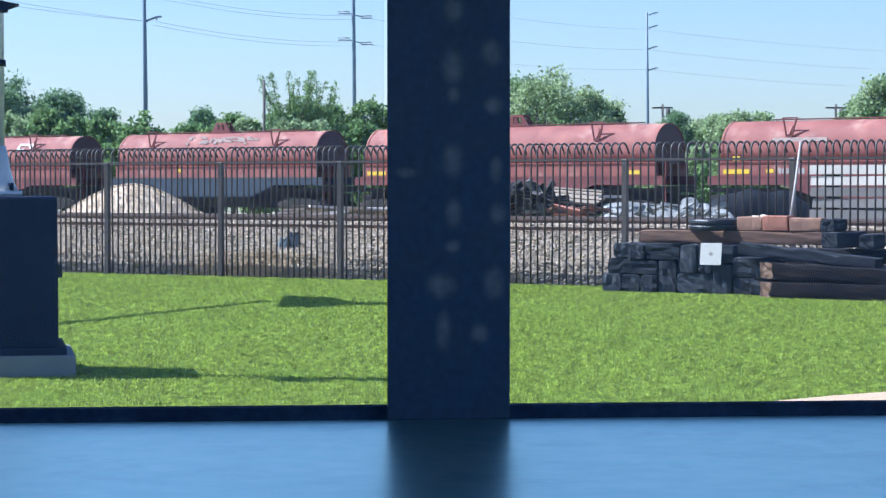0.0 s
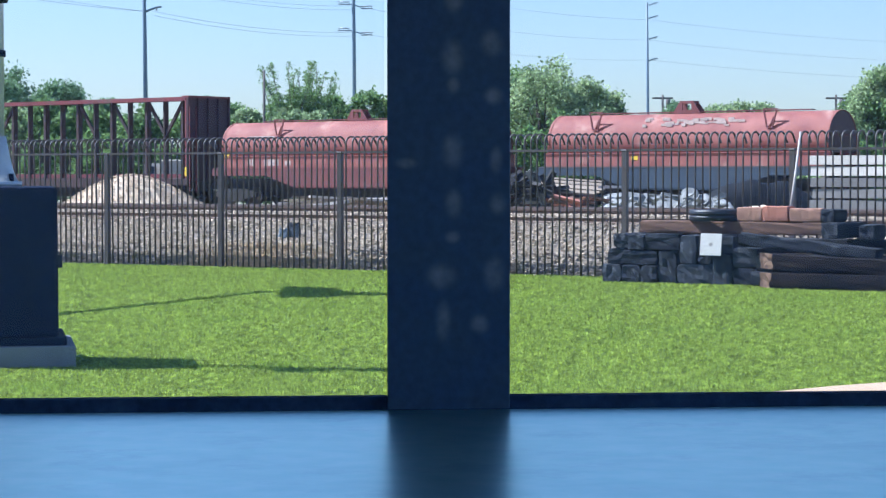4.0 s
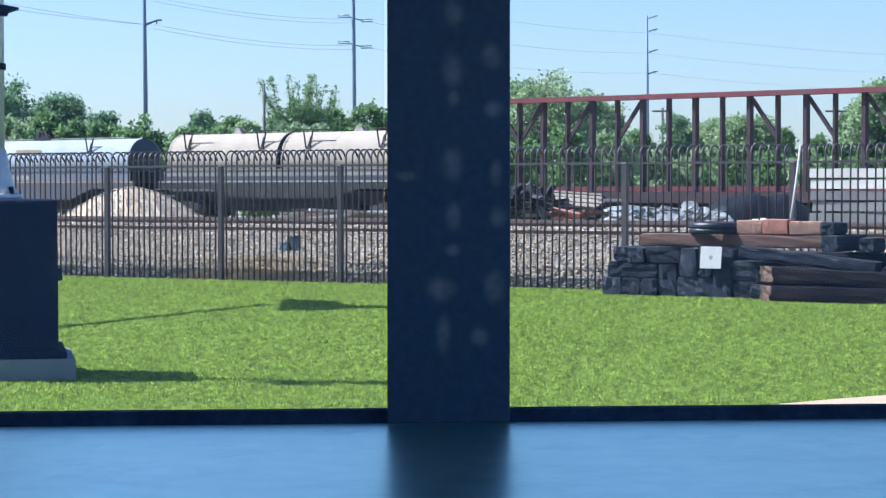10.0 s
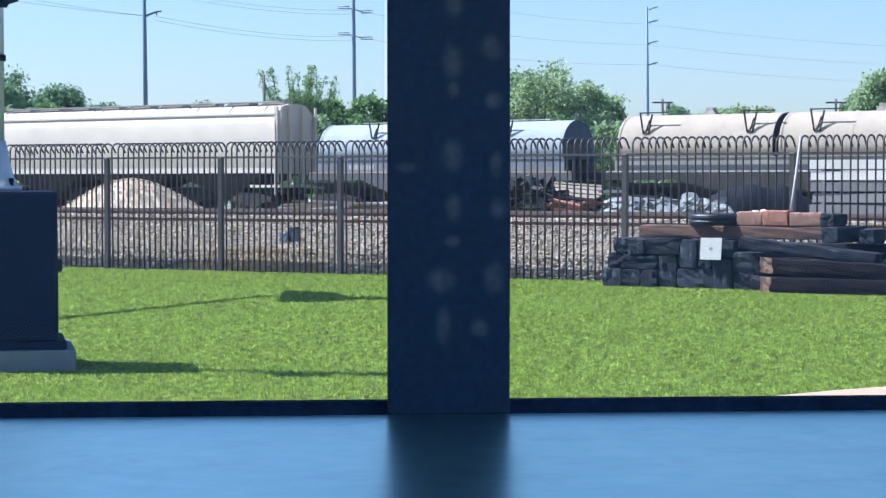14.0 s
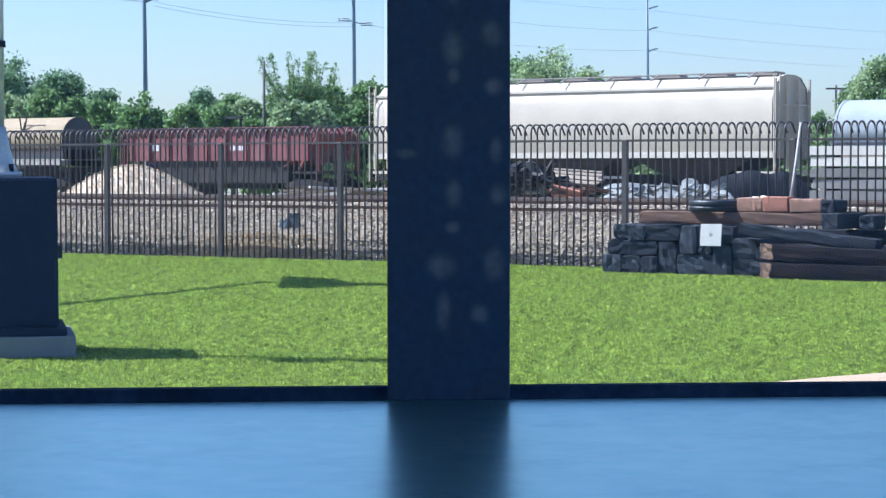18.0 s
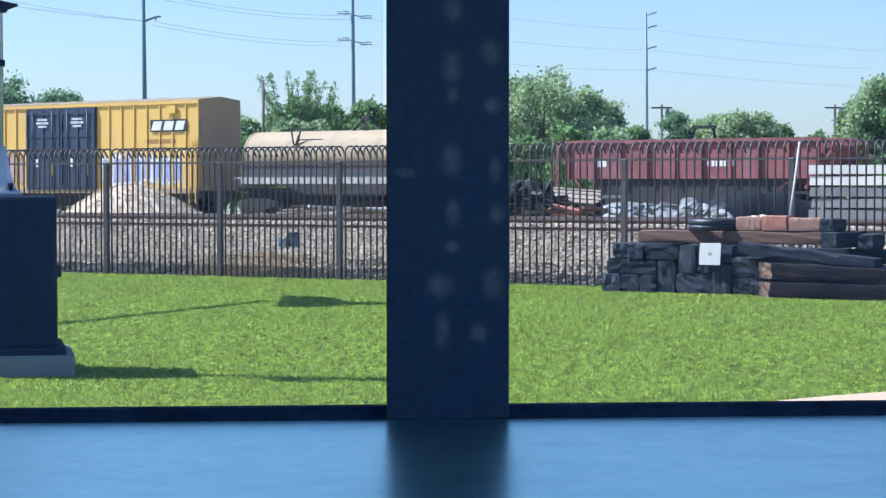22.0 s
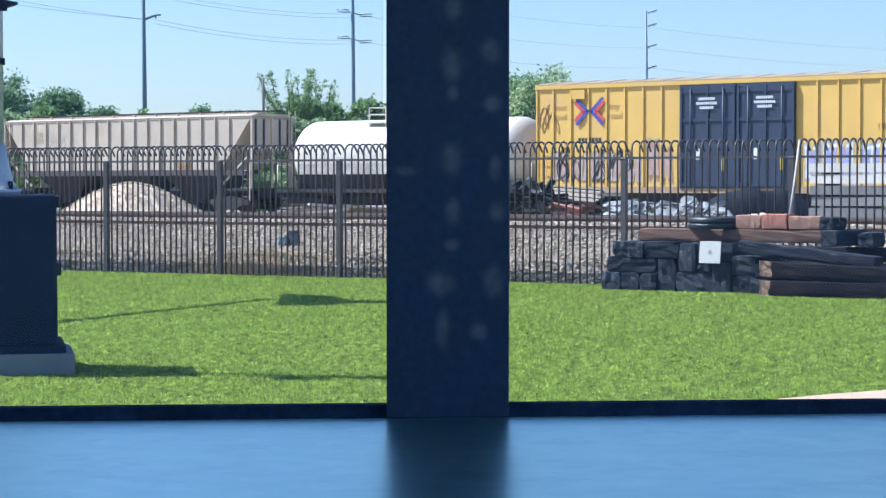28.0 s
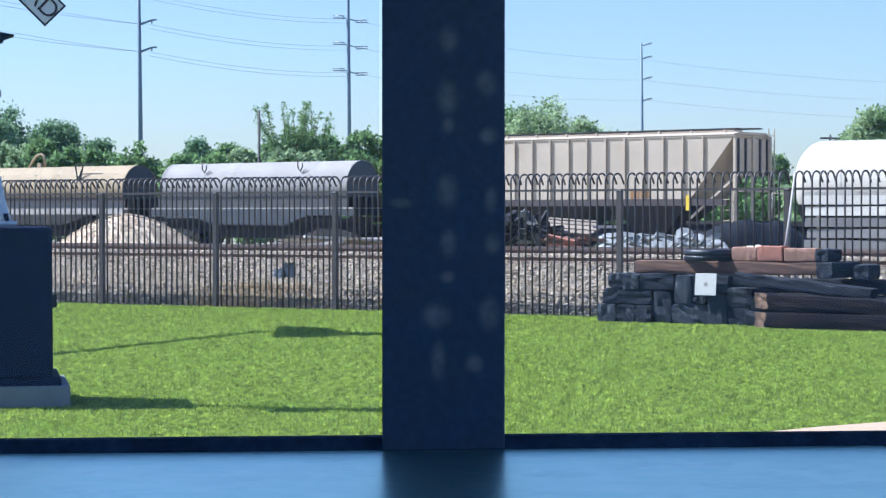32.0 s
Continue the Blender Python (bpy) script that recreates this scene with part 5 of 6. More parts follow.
def smooth_hopper(s0, s1):
    car, h = new_car("covered_hopper", s0, s1, "long white smooth-sided covered hopper car", "freight car")
    w, zs, top = 1.30, 3.84, 4.6
    out = [(-w + 0.2, 1.6), (-w + 0.01, 1.9), (-w, 2.9), (-w + 0.02, zs - 0.15), (-w + 0.16, zs + 0.3), (-w + 0.55, top - 0.1), (-w + 1.0, top), (w - 1.0, top), (w - 0.55, top - 0.1), (w - 0.16, zs + 0.3), (w - 0.02, zs - 0.15), (w, 2.9), (w - 0.01, 1.9), (w - 0.2, 1.6)]
    part("body", Mesh().extrude(out, -h + 0.05, h - 0.05, smooth=True, caps=False), M["white_car"], car)
    for sg in (-1, 1):
        x = sg * (h - 0.1)
        part("end_sheet", Mesh().extrude([(a * 0.985, b - 0.01) for a, b in out], min(x, x - sg * 0.05), max(x, x - sg * 0.05)), M["white_car"], car)
        m = Mesh()
        for y in (-1.2, -0.4, 0.4, 1.2):
            m.bar((sg * (h + 0.02), y, 1.2), (sg * (h + 0.02), y, top - 0.15), 0.09)
        for z in (1.9, 2.7, 3.5):
            m.bar((sg * (h + 0.05), -1.2, z), (sg * (h + 0.05), 1.2, z), 0.06)
        part("end_frame", m, M["white_car"], car)
        ladder(car, sg * (h + 0.12), -1.25, 0.7, top, M["white_car"], along=False)
    part("side_sill", Mesh().box(-h, h, -w - 0.03, -w + 0.3, 1.62, 1.84), M["bright_white"], car)
    part("side_sill", Mesh().box(-h, h, w - 0.3, w + 0.03, 1.62, 1.84), M["bright_white"], car)
    part("eave", Mesh().box(-h, h, -w + 0.08, -w + 0.14, zs + 0.28, zs + 0.36), M["bright_white"], car)
    part("roof_walk", Mesh().box(-h + 0.3, h - 0.3, -0.75, -0.35, top + 0.07, top + 0.11), M["silver_car"], car)
    for i in range(9):
        x = -h + 2 * h * (i + 0.5) / 9
        part("hatch", Mesh().box(x - 0.6, x + 0.6, -0.28, 0.28, top, top + 0.11), M["silver_car"], car)
        part("walk_bracket", Mesh().bar((x, -0.72, top + 0.09), (x - 0.1, -1.15, top - 0.12), 0.05), M["silver_car"], car)
    for k in range(3):
        x = -h * 0.62 + k * h * 0.62
        m = Mesh()
        m.poly([(x - h * 0.28, -1.2, 1.6), (x + h * 0.28, -1.2, 1.6), (x + 0.4, -0.5, 0.55), (x - 0.4, -0.5, 0.55)])
        m.poly([(x + h * 0.28, 1.2, 1.6), (x - h * 0.28, 1.2, 1.6), (x - 0.4, 0.5, 0.55), (x + 0.4, 0.5, 0.55)])
        m.poly([(x + h * 0.28, -1.2, 1.6), (x + h * 0.28, 1.2, 1.6), (x + 0.4, 0.5, 0.55), (x + 0.4, -0.5, 0.55)])
        m.poly([(x - h * 0.28, 1.2, 1.6), (x - h * 0.28, -1.2, 1.6), (x - 0.4, -0.5, 0.55), (x - 0.4, 0.5, 0.55)])
        m.box(x - 0.5, x + 0.5, -0.6, 0.6, 0.42, 0.55)
        part("hopper_outlet", m, M["underframe"], car)
    part("centre_sill", Mesh().box(-h - 0.2, h + 0.2, -0.3, 0.3, 0.7, 1.0), M["underframe"], car)
    for sg in (-1, 1):
        part("end_platform", Mesh().box(min(sg * (h - 1.6), sg * (h + 0.15)), max(sg * (h - 1.6), sg * (h + 0.15)), -1.2, 1.2, 1.0, 1.12), M["white_car"], car)
        truck(car, sg * (h - 1.6))
    bars("lettering", car, -h * 0.75, 2.5, -w - 0.01, ((0, 0, 0.9, 0.11), (0, -0.22, 0.6, 0.08)), M["flange"])
    couplers(car, h, 0.9)


def ribbed_hopper(s0, s1):
    car, h = new_car("covered_hopper", s0, s1, "dusty warm grey ribbed covered hopper car", "freight car")
    w, top, low = 1.27, 4.21, 1.92
    cut = 2.0
    for y in (-w, w - 0.05):
        side = Mesh().slab([(px, y, pz) for px, pz in ((-h, top), (-h + cut * 0.93, low), (h - cut * 0.93, low), (h, top))], 0.05)
        side.v = [(a, y + (0.05 if b > y + 0.001 or b < y - 0.001 else 0), c) for a, b, c in side.v]
        part("side_sheet", side, M["grey_car"], car)
    for sg in (-1, 1):
        s = Mesh().slab([(sg * h, -w + 0.05, top), (sg * h, w - 0.05, top), (sg * (h - cut), w - 0.05, low), (sg * (h - cut), -w + 0.05, low)], 0.05 * sg)
        part("slope_sheet", s, M["grey_car"], car)
        m = Mesh()
        for y in (-w + 0.05, 0.0, w - 0.05):
            m.bar((sg * h, y, 1.1), (sg * h, y, top), 0.1)
        m.bar((sg * h, -w, 2.2), (sg * h, w, 2.2), 0.07).bar((sg * (h - cut + 0.1), -w + 0.05, 1.2), (sg * (h - 0.1), -w + 0.05, 2.6), 0.08)
        part("end_frame", m, M["grey_car"], car)
        part("end_sheet", Mesh().box(min(sg * (h - 0.06), sg * (h - 0.02)), max(sg * (h - 0.06), sg * (h - 0.02)), -w + 0.06, w - 0.06, 2.75, top - 0.11), M["grey_car"], car)
        for y in (-1.0, -0.5, 0.5, 1.0):
            part("end_rib", Mesh().box(min(sg * (h - 0.018), sg * (h + 0.05)), max(sg * (h - 0.018), sg * (h + 0.05)), y - 0.04, y + 0.04, 2.75, top - 0.11), M["end_dark"], car)
        ladder(car, sg * (h + 0.08), 1.2, 0.7, top + 0.3, M["grey_car"], along=False)
        ladder(car, sg * (h - 0.25), -w - 0.05, 0.6, top if sg < 0 else 2.2, M["grey_car"])
        part("end_platform", Mesh().box(min(sg * (h - 2.1), sg * (h + 0.1)), max(sg * (h - 2.1), sg * (h + 0.1)), -1.2, 1.2, 1.0, 1.12), M["underframe"], car)
        truck(car, sg * (h - 1.5))
    n = 17
    for i in range(n):
        x = -h + 1.3 + (2 * h - 2.6) * i / (n - 1)
        zz = low if abs(x) < h - cut else low + (top - low) * (abs(x) - (h - cut)) / cut
        for y in (-w - 0.075, w):
            part("rib", Mesh().box(x - 0.03, x + 0.03, y, y + 0.075, zz, top), M["grey_car"], car)
    part("top_plate", Mesh().box(-h, h, -w - 0.03, -w, top - 0.04, top + 0.03), M["grey_car"], car)
    roof = Mesh().extrude([(-w - 0.05, top + 0.031), (-0.9, top + 0.13), (0.9, top + 0.13), (w + 0.05, top + 0.031)], -h, h)
    part("roof", roof, M["grey_car"], car)
    part("roof_walk", Mesh().box(-h + 1.1, h - 0.1, -0.95, -0.4, top + 0.22, top + 0.27), M["underframe"], car, "dark roof walkway")
    for i in range(11):
        x = -h + 1.6 + (2 * h - 2.2) * i / 10
        part("walk_bracket", Mesh().box(x - 0.04, x + 0.04, -0.98, -0.9, top + 0.12, top + 0.219), M["grey_car"], car)
    part("roof_walk", Mesh().box(-h + 0.4, h - 0.1, 0.4, 0.85, top + 0.26, top + 0.31), M["underframe"], car)
    part("hatch", Mesh().box(-h + 0.6, h - 0.6, -0.28, 0.28, top + 0.131, top + 0.25), M["grey_car"], car)
    part("side_sill", Mesh().box(-h + 0.3, h - 0.3, -w - 0.06, -w + 0.1, low - 0.25, low), M["body_brown"], car)
    for k in range(3):
        x = -h * 0.52 + k * h * 0.52
        m = Mesh()
        for sy in (-1, 1):
            q = [(x - h * 0.25, sy * 1.2, low), (x + h * 0.25, sy * 1.2, low), (x + 0.5, sy * 0.6, 0.6), (x - 0.5, sy * 0.6, 0.6)]
            m.poly(q if sy < 0 else q[::-1])
        for sx in (-1, 1):
            q = [(x + sx * h * 0.25, -1.2, low), (x + sx * h * 0.25, 1.2, low), (x + sx * 0.5, 0.6, 0.6), (x + sx * 0.5, -0.6, 0.6)]
            m.poly(q if sx > 0 else q[::-1])
        m.box(x - 0.55, x + 0.55, -0.65, 0.65, 0.45, 0.6)
        part("hopper_outlet", m, M["underframe"], car)
    part("centre_sill", Mesh().box(-h - 0.2, h + 0.2, -0.3, 0.3, 0.7, 1.0), M["underframe"], car)
    bars("lettering", car, -h * 0.72, 3.1, -w - 0.01, ((0, 0.42, 0.5, 0.2), (0.05, 0.12, 0.5, 0.22)), M["scar"])
    part("faded_patch", Mesh().box(-h + 3.3, -h + 4.3, -w - 0.012, -w - 0.001, 3.25, 3.55), M["cream_car"], car, "paler faded patch")
    part("reflector", Mesh().box(h - 2.0, h - 1.8, -w - 0.09, -w - 0.08, 1.5, 2.05), M["mark_yellow"], car)
    bars("lettering", car, h * 0.45, 1.95, -w - 0.01, ((0, 0, 0.9, 0.3),), M["mark_brown"])
    couplers(car, h, 0.9)


def tank_car(s0, s1):
    car, h = new_car("tank_car", s0, s1, "clean white tank car with a railed top platform", "freight car")
    r, zc = 1.5, 2.46
    m = Mesh()
    n, k = 36, 0
    bow = (0.15, 0.3, 0.45, 0.6, 0.8, 1.0, 1.25, 1.45)
    prof = [(-h + 0.1, 0.03)] + [(-h + 1.0 - 0.9 * math.cos(a), r * math.sin(a)) for a in bow] + [(-h + 1.1, r), (h - 1.1, r)] + [(h - 1.0 + 0.9 * math.cos(a), r * math.sin(a)) for a in reversed(bow)] + [(h - 0.1, 0.03)]
    for x, rr in prof:
        for j in range(n):
            a = 2 * math.pi * j / n
            m.v.append((x, rr * math.cos(a), zc + rr * math.sin(a)))
    for i in range(len(prof) - 1):
        for j in range(n):
            m.smooth.add(len(m.f))
            m.f.append((i * n + j, i * n + (j + 1) % n, (i + 1) * n + (j + 1) % n, (i + 1) * n + j))
    part("tank", m, M["bright_white"], car, "white cylindrical tank")
    for x in (-h * 0.62, h * 0.62):
        part("tank_band", Mesh().tube([(x - 0.04, 0, zc), (x + 0.04, 0, zc)], r + 0.015, 36, caps=False), M["bright_white"], car)
        part("saddle", Mesh().box(x - 0.5, x + 0.5, -1.1, 1.1, 0.8, 1.5), M["underframe"], car)
    part("dome", Mesh().tube([(-0.55, 0, zc + r - 0.1), (-0.55, 0, zc + r + 0.1)], 0.34, 20), M["underframe"], car, "bolted manway dome")
    part("dome_cap", Mesh().tube([(-0.55, 0, zc + r + 0.101), (-0.55, 0, zc + r + 0.30), (-0.55, 0, zc + r + 0.36)], 0.34, 20, 0.30), M["bright_white"], car, "white dome cap")
    rail = Mesh()
    up = zc + r + 0.48
    for x in (-1.95, -1.05, -0.15):
        rail.bar((x, -0.85, zc + r * 0.7), (x, -0.85, up), 0.04).bar((x, 0.85, zc + r * 0.7), (x, 0.85, up), 0.04)
    for z in (up, up - 0.28):
        for y in (-0.85, 0.85):
            rail.bar((-1.95, y, z), (-0.15, y, z), 0.04)
        rail.bar((-1.95, -0.85, z), (-1.95, 0.85, z), 0.04).bar((-0.15, -0.85, z), (-0.15, 0.85, z), 0.04)
    part("platform_rail", rail, M["bright_white"], car)
    # dark slanted sheet, stands in for the shade under the tank
    part("shade_sheet", Mesh().extrude([(-1.43, 1.70), (-1.39, 1.70), (-0.97, 1.0), (-1.01, 1.0)], -h + 0.7, h - 0.7), M["underframe"], car)
    part("grime_band", Mesh().box(-h + 0.9, h - 0.9, -1.47, -1.435, 1.701, 2.15), M["flange"], car, "dusty lower side plate")
    part("platform", Mesh().box(-2.0, -0.1, -1.0, -0.45, zc + r - 0.17, zc + r - 0.13), M["bright_white"], car)
    part("sill", Mesh().box(-h - 0.45, h + 0.45, -0.4, 0.4, 0.75, 0.97).box(-h - 0.45, h + 0.45, -1.35, -1.25, 0.95, 1.1), M["underframe"], car)
    bars("stencil", car, h * 0.42, zc - 0.2, -r - 0.03, ((0, 0, 0.5, 0.12),), M["mark_grey"])
    for sg in (-1, 1):
        hr = Mesh()
        hr.tube([(sg * (h + 0.4), -1.3, 1.0), (sg * (h + 0.4), -1.3, 2.1), (sg * (h + 0.4), 1.3, 2.1), (sg * (h + 0.4), 1.3, 1.0)], 0.03, 6)
        part("hand_rail", hr, M["bright_white"], car)
        part("end_platform", Mesh().box(min(sg * (h - 1.2), sg * (h + 0.5)), max(sg * (h - 1.2), sg * (h + 0.5)), -1.35, 1.35, 0.98, 1.04), M["underframe"], car)
        truck(car, sg * (h - 1.0))
    couplers(car, h + 0.45, 0.6)


def open_hopper(s0, s1):
    car, h = new_car("open_hopper", s0, s1, "dark maroon open hopper car with sloping ends", "freight car")
    w, top, low = 1.26, 2.86, 1.55
    for y in (-w, w - 0.05):
        m = Mesh()
        m.box(-h, h, y, y + 0.05, low, top)
        part("side_sheet", m, M["maroon_faded"], car)
    for i in range(10):
        x = -h + 0.05 + (2 * h - 0.1) * i / 9
        for y in (-w - 0.09, w):
            part("rib", Mesh().box(x - 0.06, x + 0.06, y, y + 0.09, low, top), M["maroon_faded"], car)
    for y in (-w - 0.1, w):
        part("top_chord", Mesh().box(-h - 0.1, h + 0.1, y, y + 0.1, top, top + 0.14), M["maroon_faded"], car)
    for sg in (-1, 1):
        part("slope_sheet", Mesh().slab([(sg * (h + 0.45), -w + 0.06, top - 0.2), (sg * (h + 0.45), w - 0.06, top - 0.2), (sg * (h - 1.6), w - 0.06, 1.2), (sg * (h - 1.6), -w + 0.06, 1.2)], 0.05 * sg), M["maroon_faded"], car)
        m = Mesh()
        for y in (-w + 0.05, w - 0.05):
            m.bar((sg * (h + 0.5), y, 1.1), (sg * (h + 0.5), y, top), 0.1).bar((sg * h, y, top), (sg * (h + 0.5), y, top - 0.02), 0.1).bar((sg * (h - 0.6), y, 1.2), (sg * (h + 0.45), y, top - 0.3), 0.1)
        part("end_frame", m, M["maroon_faded"], car)
        part("end_platform", Mesh().box(min(sg * (h - 1.0), sg * (h + 0.6)), max(sg * (h - 1.0), sg * (h + 0.6)), -1.2, 1.2, 1.0, 1.1), M["underframe"], car)
        ladder(car, sg * (h + 0.56), -1.2, 0.6, top + 0.2, M["maroon_faded"], along=False)
        truck(car, sg * (h - 0.3))
    part("hopper_outlet", Mesh().box(-h * 0.75, h * 0.75, -1.15, 1.15, 0.6, low, taper=0.0), M["underframe"], car)
    g = Mesh()
    g.bar((-h * 0.12, -0.4, top - 0.3), (-h * 0.07, -0.2, top + 0.6), 0.09).bar((h * 0.12, -0.4, top - 0.3), (h * 0.07, -0.2, top + 0.6), 0.09).bar((-h * 0.09, -0.2, top + 0.6), (h * 0.09, -0.2, top + 0.6), 0.12)
    part("top_frame", g, M["underframe"], car)
    bars("lettering", car, -h * 0.75, 2.0, -w - 0.006, ((0, 0, 0.5, 0.3), (4.9, 0, 1.2, 0.2)), M["mark_white"])
    couplers(car, h + 0.6, 0.5)


def centerbeam_car(s0, s1):
    car, h = new_car("centerbeam_car", s0, s1, "empty red centre-beam flat car with high end bulkheads", "freight car")
    deck, top, w = 1.2, 4.88, 1.26
    part("deck", Mesh().box(-h, h, -w, w, deck - 0.12, deck), M["beam"], car)
    for y in (-w, w - 0.1):
        b = Mesh().slab([(px, y + 0.1, pz) for px, pz in ((-h, deck - 0.121), (-h, deck - 0.30), (-h * 0.6, deck - 0.30), (-h * 0.45, deck - 0.42), (h * 0.45, deck - 0.42), (h * 0.6, deck - 0.30), (h, deck - 0.30), (h, deck - 0.121))], 0.1)
        part("side_sill", b, M["beam"], car)
    for sg in (-1, 1):
        x = sg * h
        bulk = part("bulkhead", Mesh().box(min(x, x - sg * 0.14), max(x, x - sg * 0.14), -w, w, deck, top - 0.12), M["maroon"], car, "tall red end bulkhead")
        part("outer_sheet", Mesh().box(min(x + sg * 0.002, x + sg * 0.02), max(x + sg * 0.002, x + sg * 0.02), -w + 0.02, w - 0.02, deck + 0.02, top - 0.13), M["end_plum"], bulk, "dark plum outer face")
        m = Mesh()
        for y in (-w, -w / 2, 0, w / 2, w):
            m.box(min(x, x + sg * 0.12), max(x, x + sg * 0.12), y - 0.05, y + 0.05, deck, top - 0.12)
        part("stiffener", m, M["end_plum"], bulk)
        part("cap", Mesh().box(min(x + sg * 0.14, x - sg * 0.3), max(x + sg * 0.14, x - sg * 0.3), -w - 0.04, w + 0.04, top - 0.119, top - 0.02), M["maroon"], bulk)
        part("gusset", Mesh().slab([(x - sg * 0.3, -0.06, top - 0.13), (x - sg * 1.0, -0.06, top - 0.21), (x - sg * 0.145, -0.06, top - 1.1)], 0.1), M["maroon"], car)
        marks = Mesh()
        for k, (yy, zz, ww, hh) in enumerate(((-0.9, 3.9, 0.35, 0.12), (0.1, 3.7, 0.7, 0.1), (0.1, 3.5, 0.8, 0.08), (0.1, 3.3, 0.75, 0.08), (0.1, 3.1, 0.8, 0.08), (0.1, 2.5, 0.6, 0.1))):
            marks.box(min(x - sg * 0.1405, x - sg * 0.144), max(x - sg * 0.1405, x - sg * 0.144), yy, yy + ww, zz, zz + hh)
        part("lettering", marks, M["flange"], bulk, "faded white lettering bars")
        ladder(car, x + sg * 0.2, -1.1, 0.6, top - 0.5, M["maroon"], along=False)
        part("reflector", Mesh().box(x - 0.16 if sg > 0 else x + 0.02, x - 0.02 if sg > 0 else x + 0.16, -w - 0.012, -w - 0.002, deck + 0.1, deck + 0.5), M["mark_yellow"], car)
        truck(car, sg * (h - 1.7))
    part("top_chord", Mesh().box(-h + 0.3, h - 0.3, -0.32, 0.32, top - 0.2, top - 0.02), M["maroon"], car)
    part("centre_sill", Mesh().box(-h, h, -0.3, 0.3, 0.65, deck - 0.125), M["underframe"], car)
    n = 17
    step = (2 * h - 3.0) / (n - 1)
    for i in range(n):
        x = -h + 1.5 + step * i
        w2 = 0.075 if i % 2 == 0 else 0.045
        part("upright", Mesh().box(x - w2, x + w2, -0.13, 0.13, deck, top - 0.201), M["beam"], car)
        if i % 2 == 0 and i not in (8,):
            out = math.copysign(1, x) if 0 < i < n - 1 else -math.copysign(1, x)
            part("brace", Mesh().bar((x + 0.1 * out, 0, top - 0.3), (x + step * out, 0, top - 1.75), 0.10, 0.14), M["beam"], car)
    part("mid_chord", Mesh().box(-h + 0.3, h - 0.3, -0.06, 0.06, deck + 0.02, deck + 0.2), M["maroon"], car)
    couplers(car, h, 0.9)


def weld_scars(car, h):
    """Pale worn wedges along the shoulder of a tan cover."""
    rng = random.Random(h)
    k = -h + 1.2
    while k < h - 0.8:
        z0, z1 = 3.20 + rng.uniform(-0.05, 0.05), 3.46 + rng.uniform(-0.04, 0.04)
        y0, y1 = (-1.02 * math.sqrt(1 - ((z - 2.6) / 1.03) ** 2) - 0.012 for z in (z0, z1))
        wide = rng.uniform(0.10, 0.26)
        part("weld_scar", Mesh().slab([(k, y0, z0), (k + wide, y0, z0), (k + wide * 0.7 + 0.12, y1, z1), (k + wide * 0.3 + 0.12, y1, z1)], 0.008), M["scar"], car, "pale worn wedge on the cover")
        k += rng.uniform(1.0, 1.6)


